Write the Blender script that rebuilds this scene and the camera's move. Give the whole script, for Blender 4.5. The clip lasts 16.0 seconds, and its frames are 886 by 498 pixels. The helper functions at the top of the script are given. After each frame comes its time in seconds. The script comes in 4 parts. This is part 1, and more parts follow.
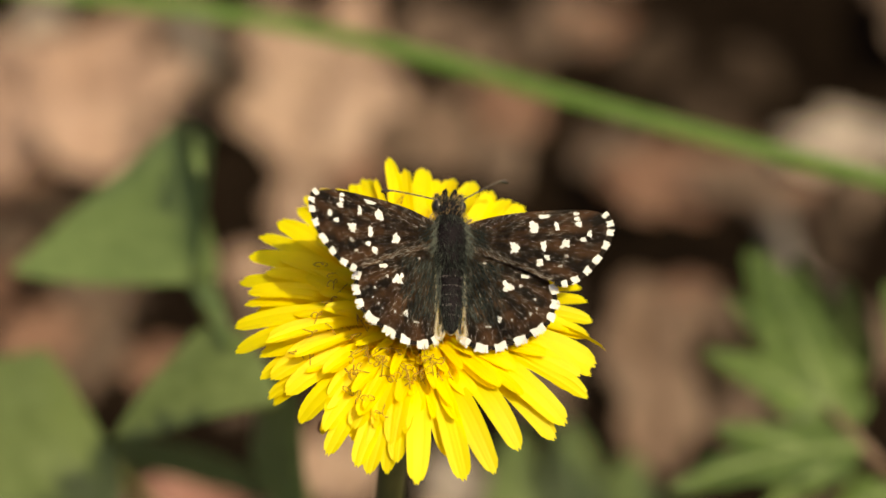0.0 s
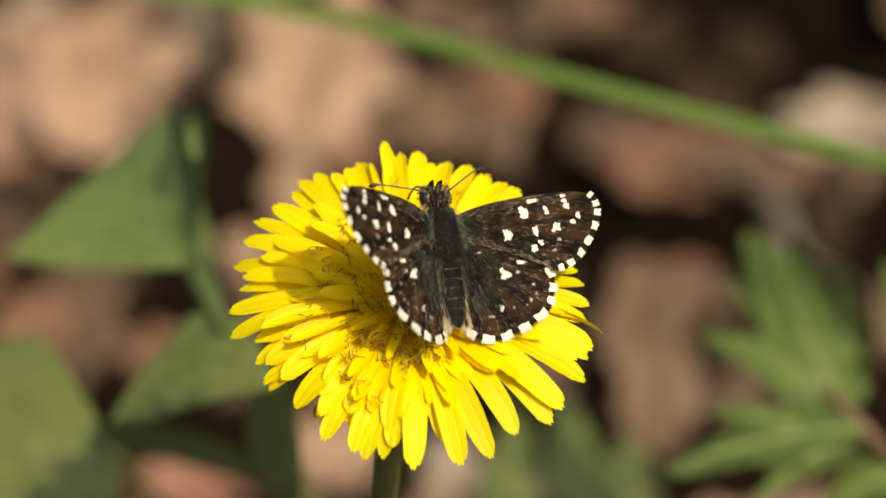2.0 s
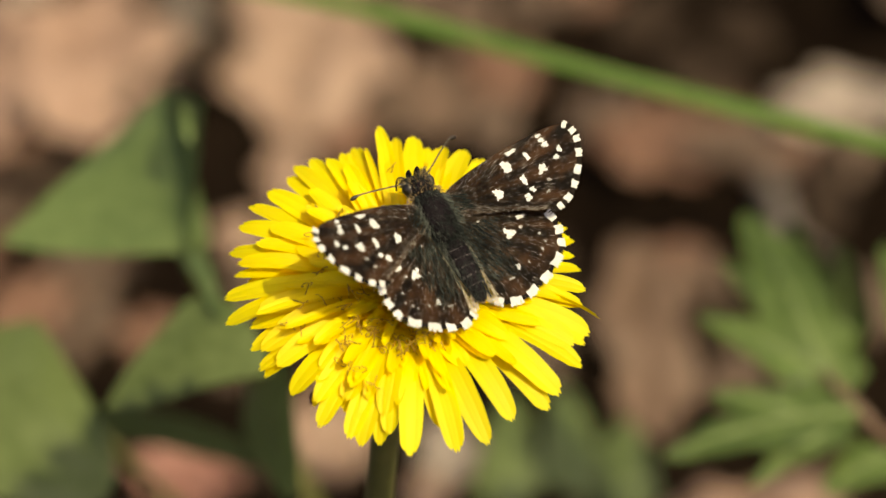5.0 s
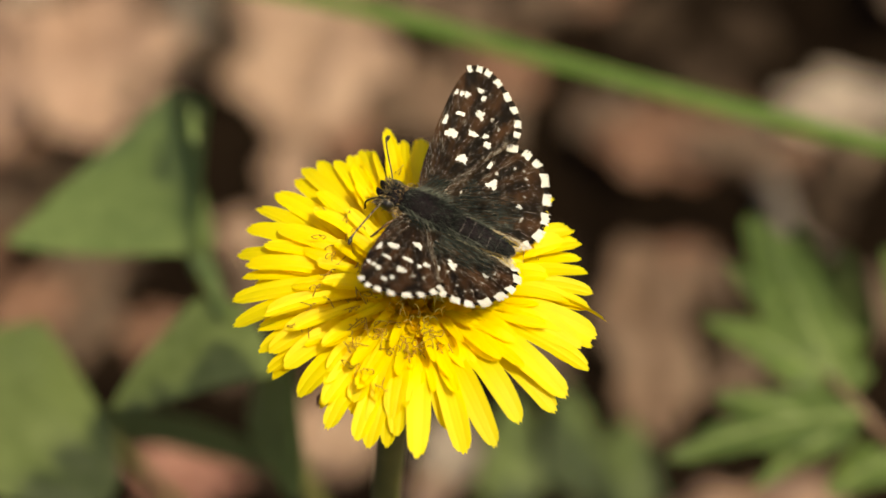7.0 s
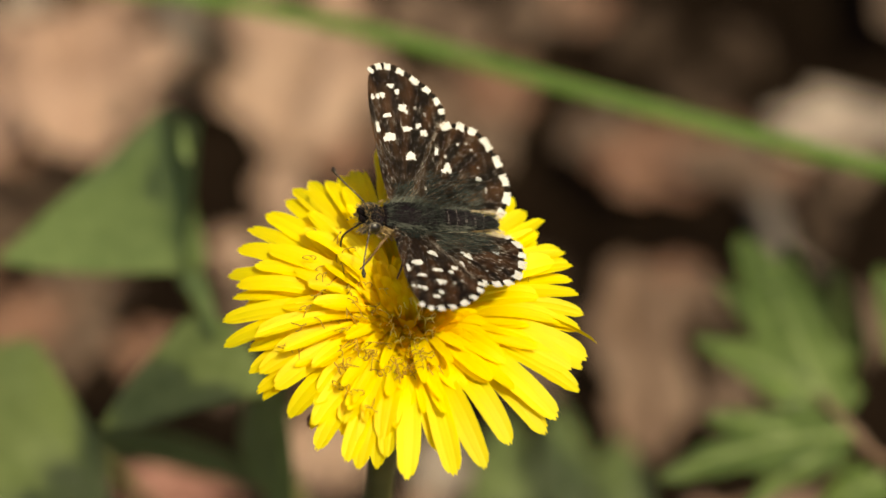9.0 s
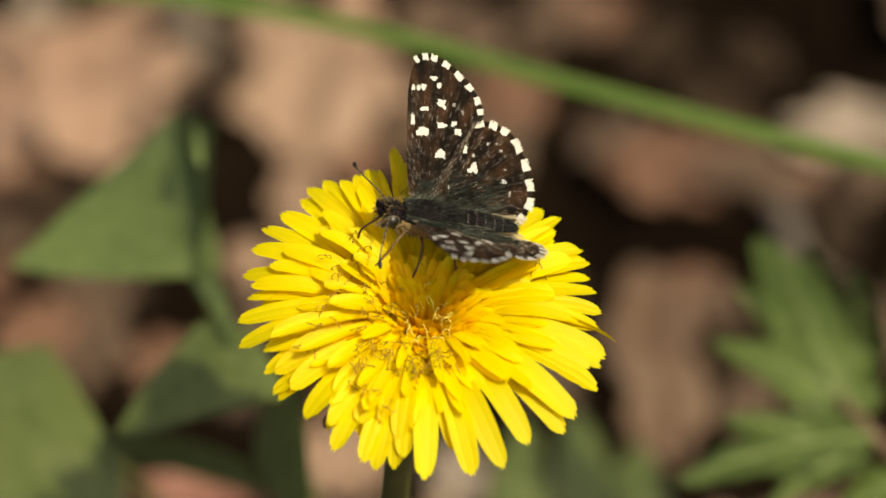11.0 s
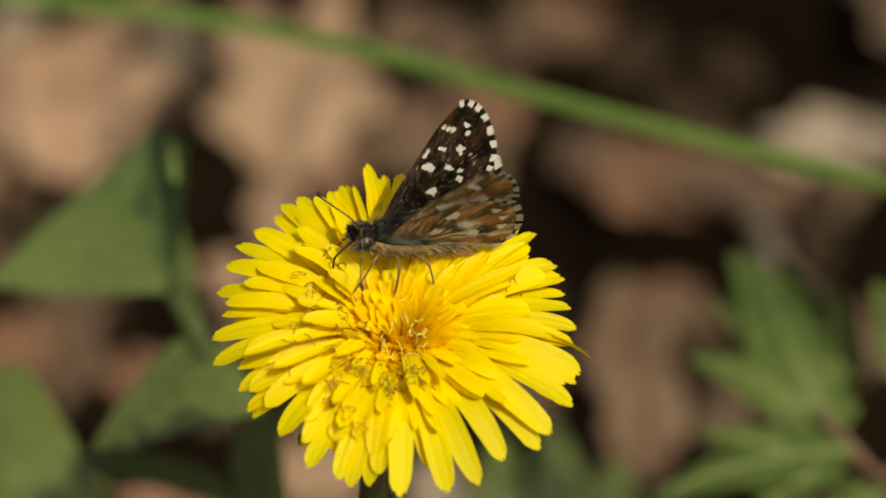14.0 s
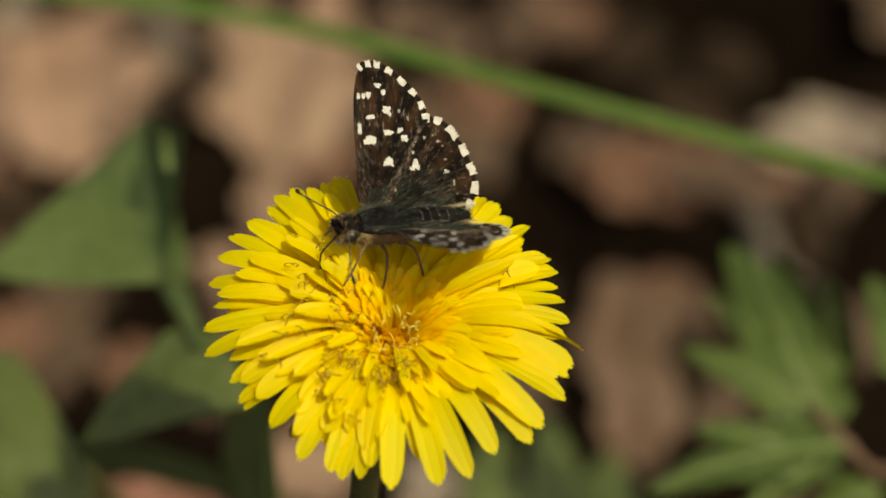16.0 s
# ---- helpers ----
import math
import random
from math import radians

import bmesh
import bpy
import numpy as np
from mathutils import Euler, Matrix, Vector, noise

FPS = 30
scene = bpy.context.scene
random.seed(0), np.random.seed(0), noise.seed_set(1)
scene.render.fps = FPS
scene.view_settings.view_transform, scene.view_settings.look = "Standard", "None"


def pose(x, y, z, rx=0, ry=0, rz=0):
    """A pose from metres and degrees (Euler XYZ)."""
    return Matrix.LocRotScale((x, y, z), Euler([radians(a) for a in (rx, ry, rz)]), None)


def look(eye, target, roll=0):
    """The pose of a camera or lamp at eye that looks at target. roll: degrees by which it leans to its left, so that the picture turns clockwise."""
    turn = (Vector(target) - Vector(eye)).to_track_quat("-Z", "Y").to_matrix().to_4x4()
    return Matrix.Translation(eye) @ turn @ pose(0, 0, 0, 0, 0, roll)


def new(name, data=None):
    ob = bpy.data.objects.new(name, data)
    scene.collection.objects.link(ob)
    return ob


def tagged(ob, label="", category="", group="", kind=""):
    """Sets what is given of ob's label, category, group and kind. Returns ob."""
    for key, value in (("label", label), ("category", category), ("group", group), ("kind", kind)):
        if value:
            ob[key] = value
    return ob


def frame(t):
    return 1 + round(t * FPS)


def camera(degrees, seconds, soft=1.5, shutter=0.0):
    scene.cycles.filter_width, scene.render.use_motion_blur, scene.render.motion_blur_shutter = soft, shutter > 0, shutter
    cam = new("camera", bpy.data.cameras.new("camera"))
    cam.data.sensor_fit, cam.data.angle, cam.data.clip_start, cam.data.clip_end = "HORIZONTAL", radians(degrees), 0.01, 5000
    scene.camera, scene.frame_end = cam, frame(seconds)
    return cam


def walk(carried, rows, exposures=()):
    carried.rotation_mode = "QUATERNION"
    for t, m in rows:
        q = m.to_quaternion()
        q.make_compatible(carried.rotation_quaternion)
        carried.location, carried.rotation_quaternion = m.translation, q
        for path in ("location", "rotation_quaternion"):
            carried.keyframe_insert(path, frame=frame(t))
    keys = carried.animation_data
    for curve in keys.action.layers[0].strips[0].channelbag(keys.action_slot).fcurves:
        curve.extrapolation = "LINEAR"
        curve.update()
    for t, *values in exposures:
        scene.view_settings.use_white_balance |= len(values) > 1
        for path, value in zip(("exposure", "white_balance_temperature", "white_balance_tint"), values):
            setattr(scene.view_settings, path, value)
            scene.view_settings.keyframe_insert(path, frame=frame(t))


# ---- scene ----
# Camera: a long macro lens held by hand, about 31 cm from the flower.
cam = camera(14, 16.0, soft=1.65)
cam.data.dof.use_dof = True
cam.data.dof.focus_distance = 0.309
cam.data.dof.aperture_fstop = 16.5
walk(cam, [(t, pose(*p)) for t, *p in (
    (0, 0.00000, -0.23305, 0.36984, 49.069, -0.000, -0.523), (0.5, 0.00058, -0.23269, 0.37007, 49.003, 0.105, -0.428),
    (1, 0.00011, -0.23241, 0.36995, 48.904, 0.120, -0.560), (1.5, 0.00047, -0.23278, 0.36919, 48.878, 0.104, -0.448),
    (2, 0.00032, -0.23144, 0.36889, 48.744, 0.202, -0.715), (2.5, 0.00013, -0.23104, 0.36882, 48.689, 0.167, -0.906),
    (3, 0.00103, -0.23053, 0.36870, 48.769, 0.137, -1.065), (3.5, 0.00114, -0.23039, 0.36845, 48.706, 0.341, -0.944),
    (3.7, 0.00106, -0.23051, 0.36832, 48.443, 0.476, -0.868), (5.8, -0.00012, -0.23010, 0.36900, 48.405, 0.115, -0.955),
    (6, -0.00017, -0.23019, 0.36915, 48.308, 0.104, -0.986), (6.5, -0.00038, -0.23014, 0.36869, 48.437, 0.172, -0.994),
    (7, -0.00071, -0.23029, 0.36920, 48.374, 0.124, -0.833), (7.5, -0.00078, -0.22881, 0.36890, 48.213, -0.062, -0.743),
    (8, -0.00089, -0.22897, 0.36947, 48.341, -0.023, -0.805), (8.5, -0.00090, -0.22994, 0.36978, 48.491, -0.088, -0.948),
    (9, -0.00047, -0.22987, 0.36975, 48.580, -0.080, -0.790), (9.2, -0.00046, -0.22989, 0.36974, 48.629, 0.016, -0.618),
    (11.3, -0.00060, -0.22894, 0.36644, 48.915, 0.401, -0.989), (11.5, -0.00062, -0.22915, 0.36670, 48.928, 0.387, -1.101),
    (12, -0.00014, -0.22899, 0.36675, 48.915, 0.248, -1.049), (12.5, -0.00032, -0.22836, 0.36679, 48.978, 0.205, -0.930),
    (13, -0.00045, -0.22801, 0.36635, 49.008, 0.319, -0.923), (13.5, -0.00033, -0.22883, 0.36738, 48.919, 0.253, -1.010),
    (14, 0.00000, -0.22826, 0.36659, 49.055, 0.303, -1.209), (14.5, -0.00012, -0.22803, 0.36651, 48.970, 0.168, -1.163),
    (15, 0.00014, -0.22746, 0.36667, 49.026, -0.007, -1.269), (15.5, 0.00067, -0.22806, 0.36682, 49.024, 0.032, -1.108),
    (16, 0.00048, -0.22727, 0.36581, 48.919, 0.024, -0.997),
)], exposures=((0, 0.26, 7250, 11.5), (9, 0.20, 7250, 11.5), (12, 0.06, 7300, 9.3), (13, 0.03, 7350, 7.5), (14, -0.2, 7350, 7.0), (16, -0.32, 7400, 7.0)))

# World and sun
SUN = Vector((0.36, -0.42, 0.84)).normalized()
world = bpy.data.worlds.new("sky")
scene.world = world
world.use_nodes = True
wn = world.node_tree
sky = wn.nodes.new("ShaderNodeTexSky")
sky.sky_type, sky.sun_disc = "NISHITA", False
sky.air_density, sky.dust_density = 0.8, 6.0
sky.sun_elevation = math.asin(SUN.z)
sky.sun_rotation = math.atan2(SUN.x, SUN.y)
wn.links.new(sky.outputs["Color"], wn.nodes["Background"].inputs["Color"])
wn.nodes["Background"].inputs["Strength"].default_value = 0.15
lamp = bpy.data.lights.new("sun", "SUN")
lamp.energy, lamp.angle, lamp.color = 4.4, radians(0.55), (1.0, 0.93, 0.60)
sun = new("sun", lamp)
sun.matrix_world = look(SUN * 5, (0, 0, 0))

MM = 0.001
HEAD = pose(0, 0, 0.16, 13, 0, 0)          # the flower head's own axes: it leans a little


# ---------------------------------------------------------------- materials
def shader(name):
    m = bpy.data.materials.new(name)
    m.use_nodes = True
    nt = m.node_tree
    return m, nt, nt.nodes["Principled BSDF"], nt.nodes["Material Output"]


def add_node(nt, kind, **values):
    n = nt.nodes.new(kind)
    for k, v in values.items():
        n.inputs[k].default_value = v
    return n


def coords(nt, scale=(1, 1, 1), which="Object"):
    tc = nt.nodes.new("ShaderNodeTexCoord")
    mp = nt.nodes.new("ShaderNodeMapping")
    mp.inputs["Scale"].default_value = scale
    nt.links.new(tc.outputs[which], mp.inputs["Vector"])
    return mp.outputs["Vector"]


def noise_tex(nt, vec, scale, detail=4, rough=0.55):
    n = add_node(nt, "ShaderNodeTexNoise", Scale=scale, Detail=detail, Roughness=rough)
    nt.links.new(vec, n.inputs["Vector"])
    return n.outputs["Fac"]


def ramp(nt, fac, stops):
    r = nt.nodes.new("ShaderNodeValToRGB")
    el = r.color_ramp.elements
    while len(el) < len(stops):
        el.new(0.5)
    for e, (p, c) in zip(el, stops):
        e.position, e.color = p, (*c, 1)
    nt.links.new(fac, r.inputs["Fac"])
    return r.outputs["Color"]


def mix(nt, fac, a, b, mode="MIX"):
    n = nt.nodes.new("ShaderNodeMix")
    n.data_type, n.blend_type = "RGBA", mode
    for s, v in ((n.inputs[0], fac), (n.inputs[6], a), (n.inputs[7], b)):
        if hasattr(v, "is_output"):
            nt.links.new(v, s)
        elif isinstance(v, tuple):
            s.default_value = (*v, 1)
        else:
            s.default_value = v
    return n.outputs[2]


def bump(nt, bsdf, height, distance, strength=0.6):
    b = add_node(nt, "ShaderNodeBump", Strength=strength, Distance=distance)
    nt.links.new(height, b.inputs["Height"])
    nt.links.new(b.outputs["Normal"], bsdf.inputs["Normal"])


def toned(*colours, k=0.745):
    return [tuple(v * k for v in c) for c in colours]


def leaf_like(name, low, high, pale, translucent=0.3, rough=0.5, fine=900, vein=True, spec=0.35):
    """A thin sheet: two scales of colour, fine relief, light passing through."""
    m, nt, p, out = shader(name)
    low, high, pale = toned(low, high, pale)
    v = coords(nt)
    big, small = noise_tex(nt, v, fine * 0.12, 3), noise_tex(nt, v, fine, 5)
    col = ramp(nt, big, [(0.3, low), (0.7, high)])
    col = mix(nt, 0.35, col, ramp(nt, small, [(0.35, low), (0.65, pale)]))
    oi = nt.nodes.new("ShaderNodeObjectInfo")
    hs = add_node(nt, "ShaderNodeHueSaturation")
    mr = add_node(nt, "ShaderNodeMapRange")
    nt.links.new(oi.outputs["Random"], mr.inputs["Value"])
    mr.inputs["To Min"].default_value, mr.inputs["To Max"].default_value = 0.85, 1.12
    nt.links.new(mr.outputs["Result"], hs.inputs["Value"])
    nt.links.new(col, hs.inputs["Color"])
    col = hs.outputs["Color"]
    if vein:
        uv = coords(nt, (1, 1, 1), "UV")
        w = add_node(nt, "ShaderNodeTexWave", Scale=2.2, Distortion=1.5, Detail=2.0)
        w.bands_direction = "X"
        nt.links.new(uv, w.inputs["Vector"])
        line = ramp(nt, w.outputs["Fac"], [(0.86, (0, 0, 0)), (1.0, (1, 1, 1))])
        col = mix(nt, line, col, mix(nt, 0.5, col, pale))
        bump(nt, p, mix(nt, 0.5, line, small), 0.0004, 0.5)
    else:
        bump(nt, p, small, 0.0002, 0.4)
    nt.links.new(col, p.inputs["Base Color"])
    p.inputs["Roughness"].default_value = rough
    p.inputs["Specular IOR Level"].default_value = spec
    tr = nt.nodes.new("ShaderNodeBsdfTranslucent")
    nt.links.new(col, tr.inputs["Color"])
    mx = add_node(nt, "ShaderNodeMixShader", Fac=translucent)
    nt.links.new(p.outputs["BSDF"], mx.inputs[1])
    nt.links.new(tr.outputs["BSDF"], mx.inputs[2])
    nt.links.new(mx.outputs["Shader"], out.inputs["Surface"])
    return m


def petal_material(name, base, tip, translucent):
    """Yellow strap petal: long fine grooves, deeper colour at its foot."""
    m, nt, p, out = shader(name)
    uv = coords(nt, (1, 1, 1), "UV")
    sep = nt.nodes.new("ShaderNodeSeparateXYZ")
    nt.links.new(uv, sep.inputs[0])
    col = ramp(nt, sep.outputs["Y"], [(0.08, base), (0.5, tip)])
    streak = noise_tex(nt, coords(nt, (26, 1.5, 1), "UV"), 1.0, 3)
    col = mix(nt, 0.14, col, ramp(nt, streak, [(0.35, base), (0.65, tip)]))
    oi = nt.nodes.new("ShaderNodeObjectInfo")
    mr = add_node(nt, "ShaderNodeMapRange")
    nt.links.new(oi.outputs["Random"], mr.inputs["Value"])
    mr.inputs["To Min"].default_value, mr.inputs["To Max"].default_value = 0.9, 1.06
    hs = add_node(nt, "ShaderNodeHueSaturation")
    nt.links.new(mr.outputs["Result"], hs.inputs["Value"])
    nt.links.new(col, hs.inputs["Color"])
    col = hs.outputs["Color"]
    wv = add_node(nt, "ShaderNodeTexWave", Scale=1.6, Distortion=0.4, Detail=1.0)
    wv.bands_direction = "X"
    nt.links.new(uv, wv.inputs["Vector"])
    bump(nt, p, mix(nt, 0.4, wv.outputs["Color"], streak), 0.0001, 0.2)
    nt.links.new(col, p.inputs["Base Color"])
    p.inputs["Roughness"].default_value = 0.55
    p.inputs["Specular IOR Level"].default_value = 0.3
    tr = nt.nodes.new("ShaderNodeBsdfTranslucent")
    nt.links.new(mix(nt, 1.0, col, (1.0, 0.75, 0.35), "MULTIPLY"), tr.inputs["Color"])
    mx = add_node(nt, "ShaderNodeMixShader", Fac=translucent)
    nt.links.new(p.outputs["BSDF"], mx.inputs[1])
    nt.links.new(tr.outputs["BSDF"], mx.inputs[2])
    nt.links.new(mx.outputs["Shader"], out.inputs["Surface"])
    return m


def plain(name, a, b, scale, rough=0.6, relief=0.0001, spec=0.3, sheen=0.0, metal=0.0):
    m, nt, p, out = shader(name)
    a, b = toned(a, b)
    v = coords(nt)
    f1, f2 = noise_tex(nt, v, scale, 5), noise_tex(nt, v, scale * 0.15, 2)
    col = mix(nt, 0.5, ramp(nt, f1, [(0.35, a), (0.65, b)]), ramp(nt, f2, [(0.35, a), (0.65, b)]))
    nt.links.new(col, p.inputs["Base Color"])
    p.inputs["Roughness"].default_value = rough
    p.inputs["Specular IOR Level"].default_value = spec
    p.inputs["Sheen Weight"].default_value = sheen
    p.inputs["Metallic"].default_value = metal
    bump(nt, p, f1, relief)
    return m


def wing_material(name, dark, mid, light, cells, amount, lo, hi, grain, dashes=(110, 16, 1), translucent=0.22):
    """Wing scales: brown cells between dark veins, grainy speckle, short pale dashes along the veins, satin sheen."""
    m, nt, p, out = shader(name)
    dark, mid, light = toned(dark, mid, light)
    v = coords(nt)
    scale_grain = noise_tex(nt, v, 5200, 3, 0.75)
    patch = noise_tex(nt, v, 420, 5, 0.65)
    wv = add_node(nt, "ShaderNodeTexWave", Scale=cells, Distortion=1.2, Detail=2.0)
    wv.bands_direction = "X"
    nt.links.new(coords(nt, (1, 0.25, 1), "UV"), wv.inputs["Vector"])
    cell = mix(nt, 0.16, patch, wv.outputs["Color"])
    sep = nt.nodes.new("ShaderNodeSeparateXYZ")
    nt.links.new(coords(nt, (1, 1, 1), "UV"), sep.inputs[0])
    outer = ramp(nt, sep.outputs["Y"], [(0.12, (0.15, 0.15, 0.15)), (0.6, (1, 1, 1))])
    brown = mix(nt, 1.0, ramp(nt, cell, [(0.43, (0, 0, 0)), (0.64, (1, 1, 1))]), outer, "MULTIPLY")
    col = mix(nt, brown, dark, mid)
    col = mix(nt, ramp(nt, scale_grain, [(grain, (0, 0, 0)), (grain + 0.1, (amount, amount, amount))]), col, light)
    fan = noise_tex(nt, coords(nt, dashes, "UV"), 1.0, 2, 0.6)
    broad = ramp(nt, noise_tex(nt, v, 260, 2), [(0.4, (0.25, 0.25, 0.25)), (0.62, (1, 1, 1))])
    dash = mix(nt, 1.0, ramp(nt, fan, [(lo, (0, 0, 0)), (hi, (amount, amount, amount))]), broad, "MULTIPLY")
    col = mix(nt, dash, col, light)
    nt.links.new(col, p.inputs["Base Color"])
    p.inputs["Roughness"].default_value = 0.65
    p.inputs["Specular IOR Level"].default_value = 0.05
    bump(nt, p, mix(nt, 0.5, scale_grain, fan), 0.00006, 0.8)
    tr = nt.nodes.new("ShaderNodeBsdfTranslucent")
    tr.inputs["Color"].default_value = (0.34, 0.19, 0.07, 1)
    mx = add_node(nt, "ShaderNodeMixShader", Fac=translucent)
    nt.links.new(p.outputs["BSDF"], mx.inputs[1])
    nt.links.new(tr.outputs["BSDF"], mx.inputs[2])
    nt.links.new(mx.outputs["Shader"], out.inputs["Surface"])
    return m


YELLOW = petal_material("dandelion yellow", (0.89, 0.60, 0.002), (0.85, 0.765, 0.006), 0.55)
ORANGE = petal_material("deep yellow florets", (0.90, 0.59, 0.003), (0.90, 0.74, 0.010), 0.6)
STIGMA = plain("stigma gold", (0.28, 0.15, 0.010), (0.52, 0.32, 0.025), 3000, 0.6)
PALESTIGMA = plain("young stigma yellow", (0.93, 0.75, 0.05), (0.97, 0.86, 0.22), 3000, 0.4)
STEM = plain("stem green", (0.07, 0.075, 0.022), (0.12, 0.115, 0.036), 500, 0.5, 0.0001)
STALK = plain("brown pink leaf stalk", (0.09, 0.055, 0.035), (0.18, 0.115, 0.075), 500, 0.55, 0.0001)
BRACT = leaf_like("bract green", (0.06, 0.11, 0.03), (0.10, 0.17, 0.05), (0.16, 0.22, 0.08), 0.15)
GREEN = leaf_like("broad leaf green", (0.062, 0.098, 0.028), (0.118, 0.168, 0.052), (0.178, 0.232, 0.088), 0.25, 0.42, 500, False)
FRESH = leaf_like("fresh leaf green", (0.085, 0.120, 0.030), (0.160, 0.212, 0.066), (0.235, 0.295, 0.115), 0.3, 0.4, 500, False)
CUTLEAF = leaf_like("cut leaf green", (0.052, 0.090, 0.019), (0.108, 0.165, 0.035), (0.175, 0.25, 0.065), 0.3, 0.45, 500, False)
GRASS = leaf_like("grass green", (0.065, 0.135, 0.016), (0.095, 0.18, 0.028), (0.14, 0.24, 0.05), 0.2, 0.45, 400)
DRY = {
    "tan": leaf_like("dry leaf tan", (0.242, 0.152, 0.102), (0.353, 0.230, 0.167), (0.428, 0.295, 0.227), 0.12, 0.6, 260),
    "orange": leaf_like("dry leaf orange", (0.25, 0.150, 0.102), (0.345, 0.218, 0.160), (0.41, 0.28, 0.22), 0.12, 0.6, 260),
    "pale": leaf_like("dry leaf pale", (0.23, 0.18, 0.145), (0.32, 0.258, 0.215), (0.39, 0.33, 0.285), 0.12, 0.6, 260),
    "red": leaf_like("dry leaf red brown", (0.112, 0.052, 0.031), (0.189, 0.095, 0.058), (0.241, 0.133, 0.086), 0.1, 0.6, 260),
    "rust": leaf_like("dry leaf rust", (0.11, 0.052, 0.030), (0.18, 0.088, 0.054), (0.23, 0.125, 0.082), 0.1, 0.6, 260),
    "umber": leaf_like("dry leaf umber", (0.106, 0.062, 0.038), (0.162, 0.098, 0.063), (0.208, 0.136, 0.092), 0.1, 0.6, 260),
    "rosy": leaf_like("dry leaf rosy", (0.20, 0.085, 0.062), (0.30, 0.135, 0.10), (0.36, 0.19, 0.15), 0.1, 0.6, 260),
    "brown": leaf_like("dry leaf brown", (0.056, 0.034, 0.022), (0.107, 0.067, 0.043), (0.163, 0.107, 0.073), 0.1, 0.65, 260),
    # near-black tone, also given to leaves that stand for shaded gaps
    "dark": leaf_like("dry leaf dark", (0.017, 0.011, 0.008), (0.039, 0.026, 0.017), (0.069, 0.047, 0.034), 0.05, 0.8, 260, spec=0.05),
}
RIB = plain("leaf rib green", (0.15, 0.20, 0.07), (0.22, 0.28, 0.11), 600, 0.5, 0.00005)
# soil colour taken to near-black, so bare gaps look deeply shaded
SOIL = plain("dark woodland soil blackened for shade", (0.003, 0.002, 0.0015), (0.014, 0.009, 0.006), 160, 0.95, 0.003, 0.0)
TWIG = plain("twig bark", (0.10, 0.085, 0.07), (0.22, 0.18, 0.15), 400, 0.85, 0.0005)
WING = wing_material("wing upper side dark brown", (0.002, 0.0017, 0.0016), (0.044, 0.021, 0.010), (0.42, 0.37, 0.31), 2.6, 0.55, 0.58, 0.75, 0.65)
UNDER = wing_material("wing under side rust brown", (0.075, 0.052, 0.021), (0.42, 0.19, 0.07), (0.84, 0.74, 0.52), 1.6, 0.9, 0.50, 0.60, 0.60, (22, 3, 1))
WHITE = plain("white scales", (0.46, 0.45, 0.42), (0.70, 0.69, 0.66), 6000, 0.7, 0.00004)
DARKHAIR = plain("dark fringe scales", (0.006, 0.005, 0.004), (0.022, 0.016, 0.012), 6000, 0.8, 0.00003, 0.05)
CREAM = plain("cream hairs", (0.42, 0.34, 0.20), (0.62, 0.54, 0.38), 6000, 0.7, 0.00003)
BODY = plain("body black brown", (0.0025, 0.002, 0.0022), (0.013, 0.009, 0.0115), 3200, 0.55, 0.0003, 0.05)
BELLY = plain("belly buff", (0.16, 0.10, 0.04), (0.34, 0.25, 0.12), 4200, 0.7, 0.0001)
GREYSPOT = plain("thin white scales", (0.12, 0.10, 0.08), (0.50, 0.46, 0.40), 7000, 0.7, 0.00004)
FUR = plain("grey green fur", (0.004, 0.005, 0.004), (0.034, 0.041, 0.035), 2500, 0.6, 0.00002, 0.12)
TAWNY = plain("tawny fur", (0.17, 0.11, 0.04), (0.40, 0.28, 0.13), 2500, 0.6, 0.00002, 0.4)
EYE = plain("compound eye", (0.006, 0.005, 0.004), (0.02, 0.016, 0.012), 9000, 0.38, 0.00002, 0.5)
RING = plain("grey abdomen ring", (0.03, 0.025, 0.026), (0.22, 0.19, 0.185), 5000, 0.7, 0.00004)
SCALEHAIR = plain("grey brown hair scales", (0.07, 0.055, 0.04), (0.42, 0.36, 0.29), 3000, 0.6, 0.00002)
GREYFUR = plain("pale grey green fur", (0.03, 0.034, 0.028), (0.13, 0.14, 0.115), 2500, 0.6, 0.00002, 0.2)
DUST = plain("grey buff hairs", (0.06, 0.048, 0.034), (0.22, 0.185, 0.14), 5000, 0.7, 0.00004)
LEG = plain("leg brown", (0.09, 0.048, 0.020), (0.32, 0.20, 0.09), 4000, 0.5, 0.00003)
HORN = plain("antenna black", (0.008, 0.006, 0.005), (0.04, 0.03, 0.02), 5000, 0.45, 0.00003)


# ---------------------------------------------------------------- mesh tools (in millimetres)
def mesh(name, verts, faces, mats, smooth=True, uvs=None, slots=None):
    me = bpy.data.meshes.new(name)
    me.from_pydata([(x * MM, y * MM, z * MM) for x, y, z in verts], [], faces)
    for mt in mats if isinstance(mats, (list, tuple)) else (mats,):
        me.materials.append(mt)
    if uvs:
        lay = me.uv_layers.new(name="UVMap").data
        for lp in me.loops:
            lay[lp.index].uv = uvs[lp.vertex_index]
    if slots:
        me.polygons.foreach_set("material_index", slots)
    if smooth:
        me.polygons.foreach_set("use_smooth", [True] * len(me.polygons))
    me.update()
    return me


def part(name, me, parent, label="", m=None):
    ob = new(name, me)
    ob.parent = parent
    if m is not None:
        ob.matrix_basis = m
    return tagged(ob, label)


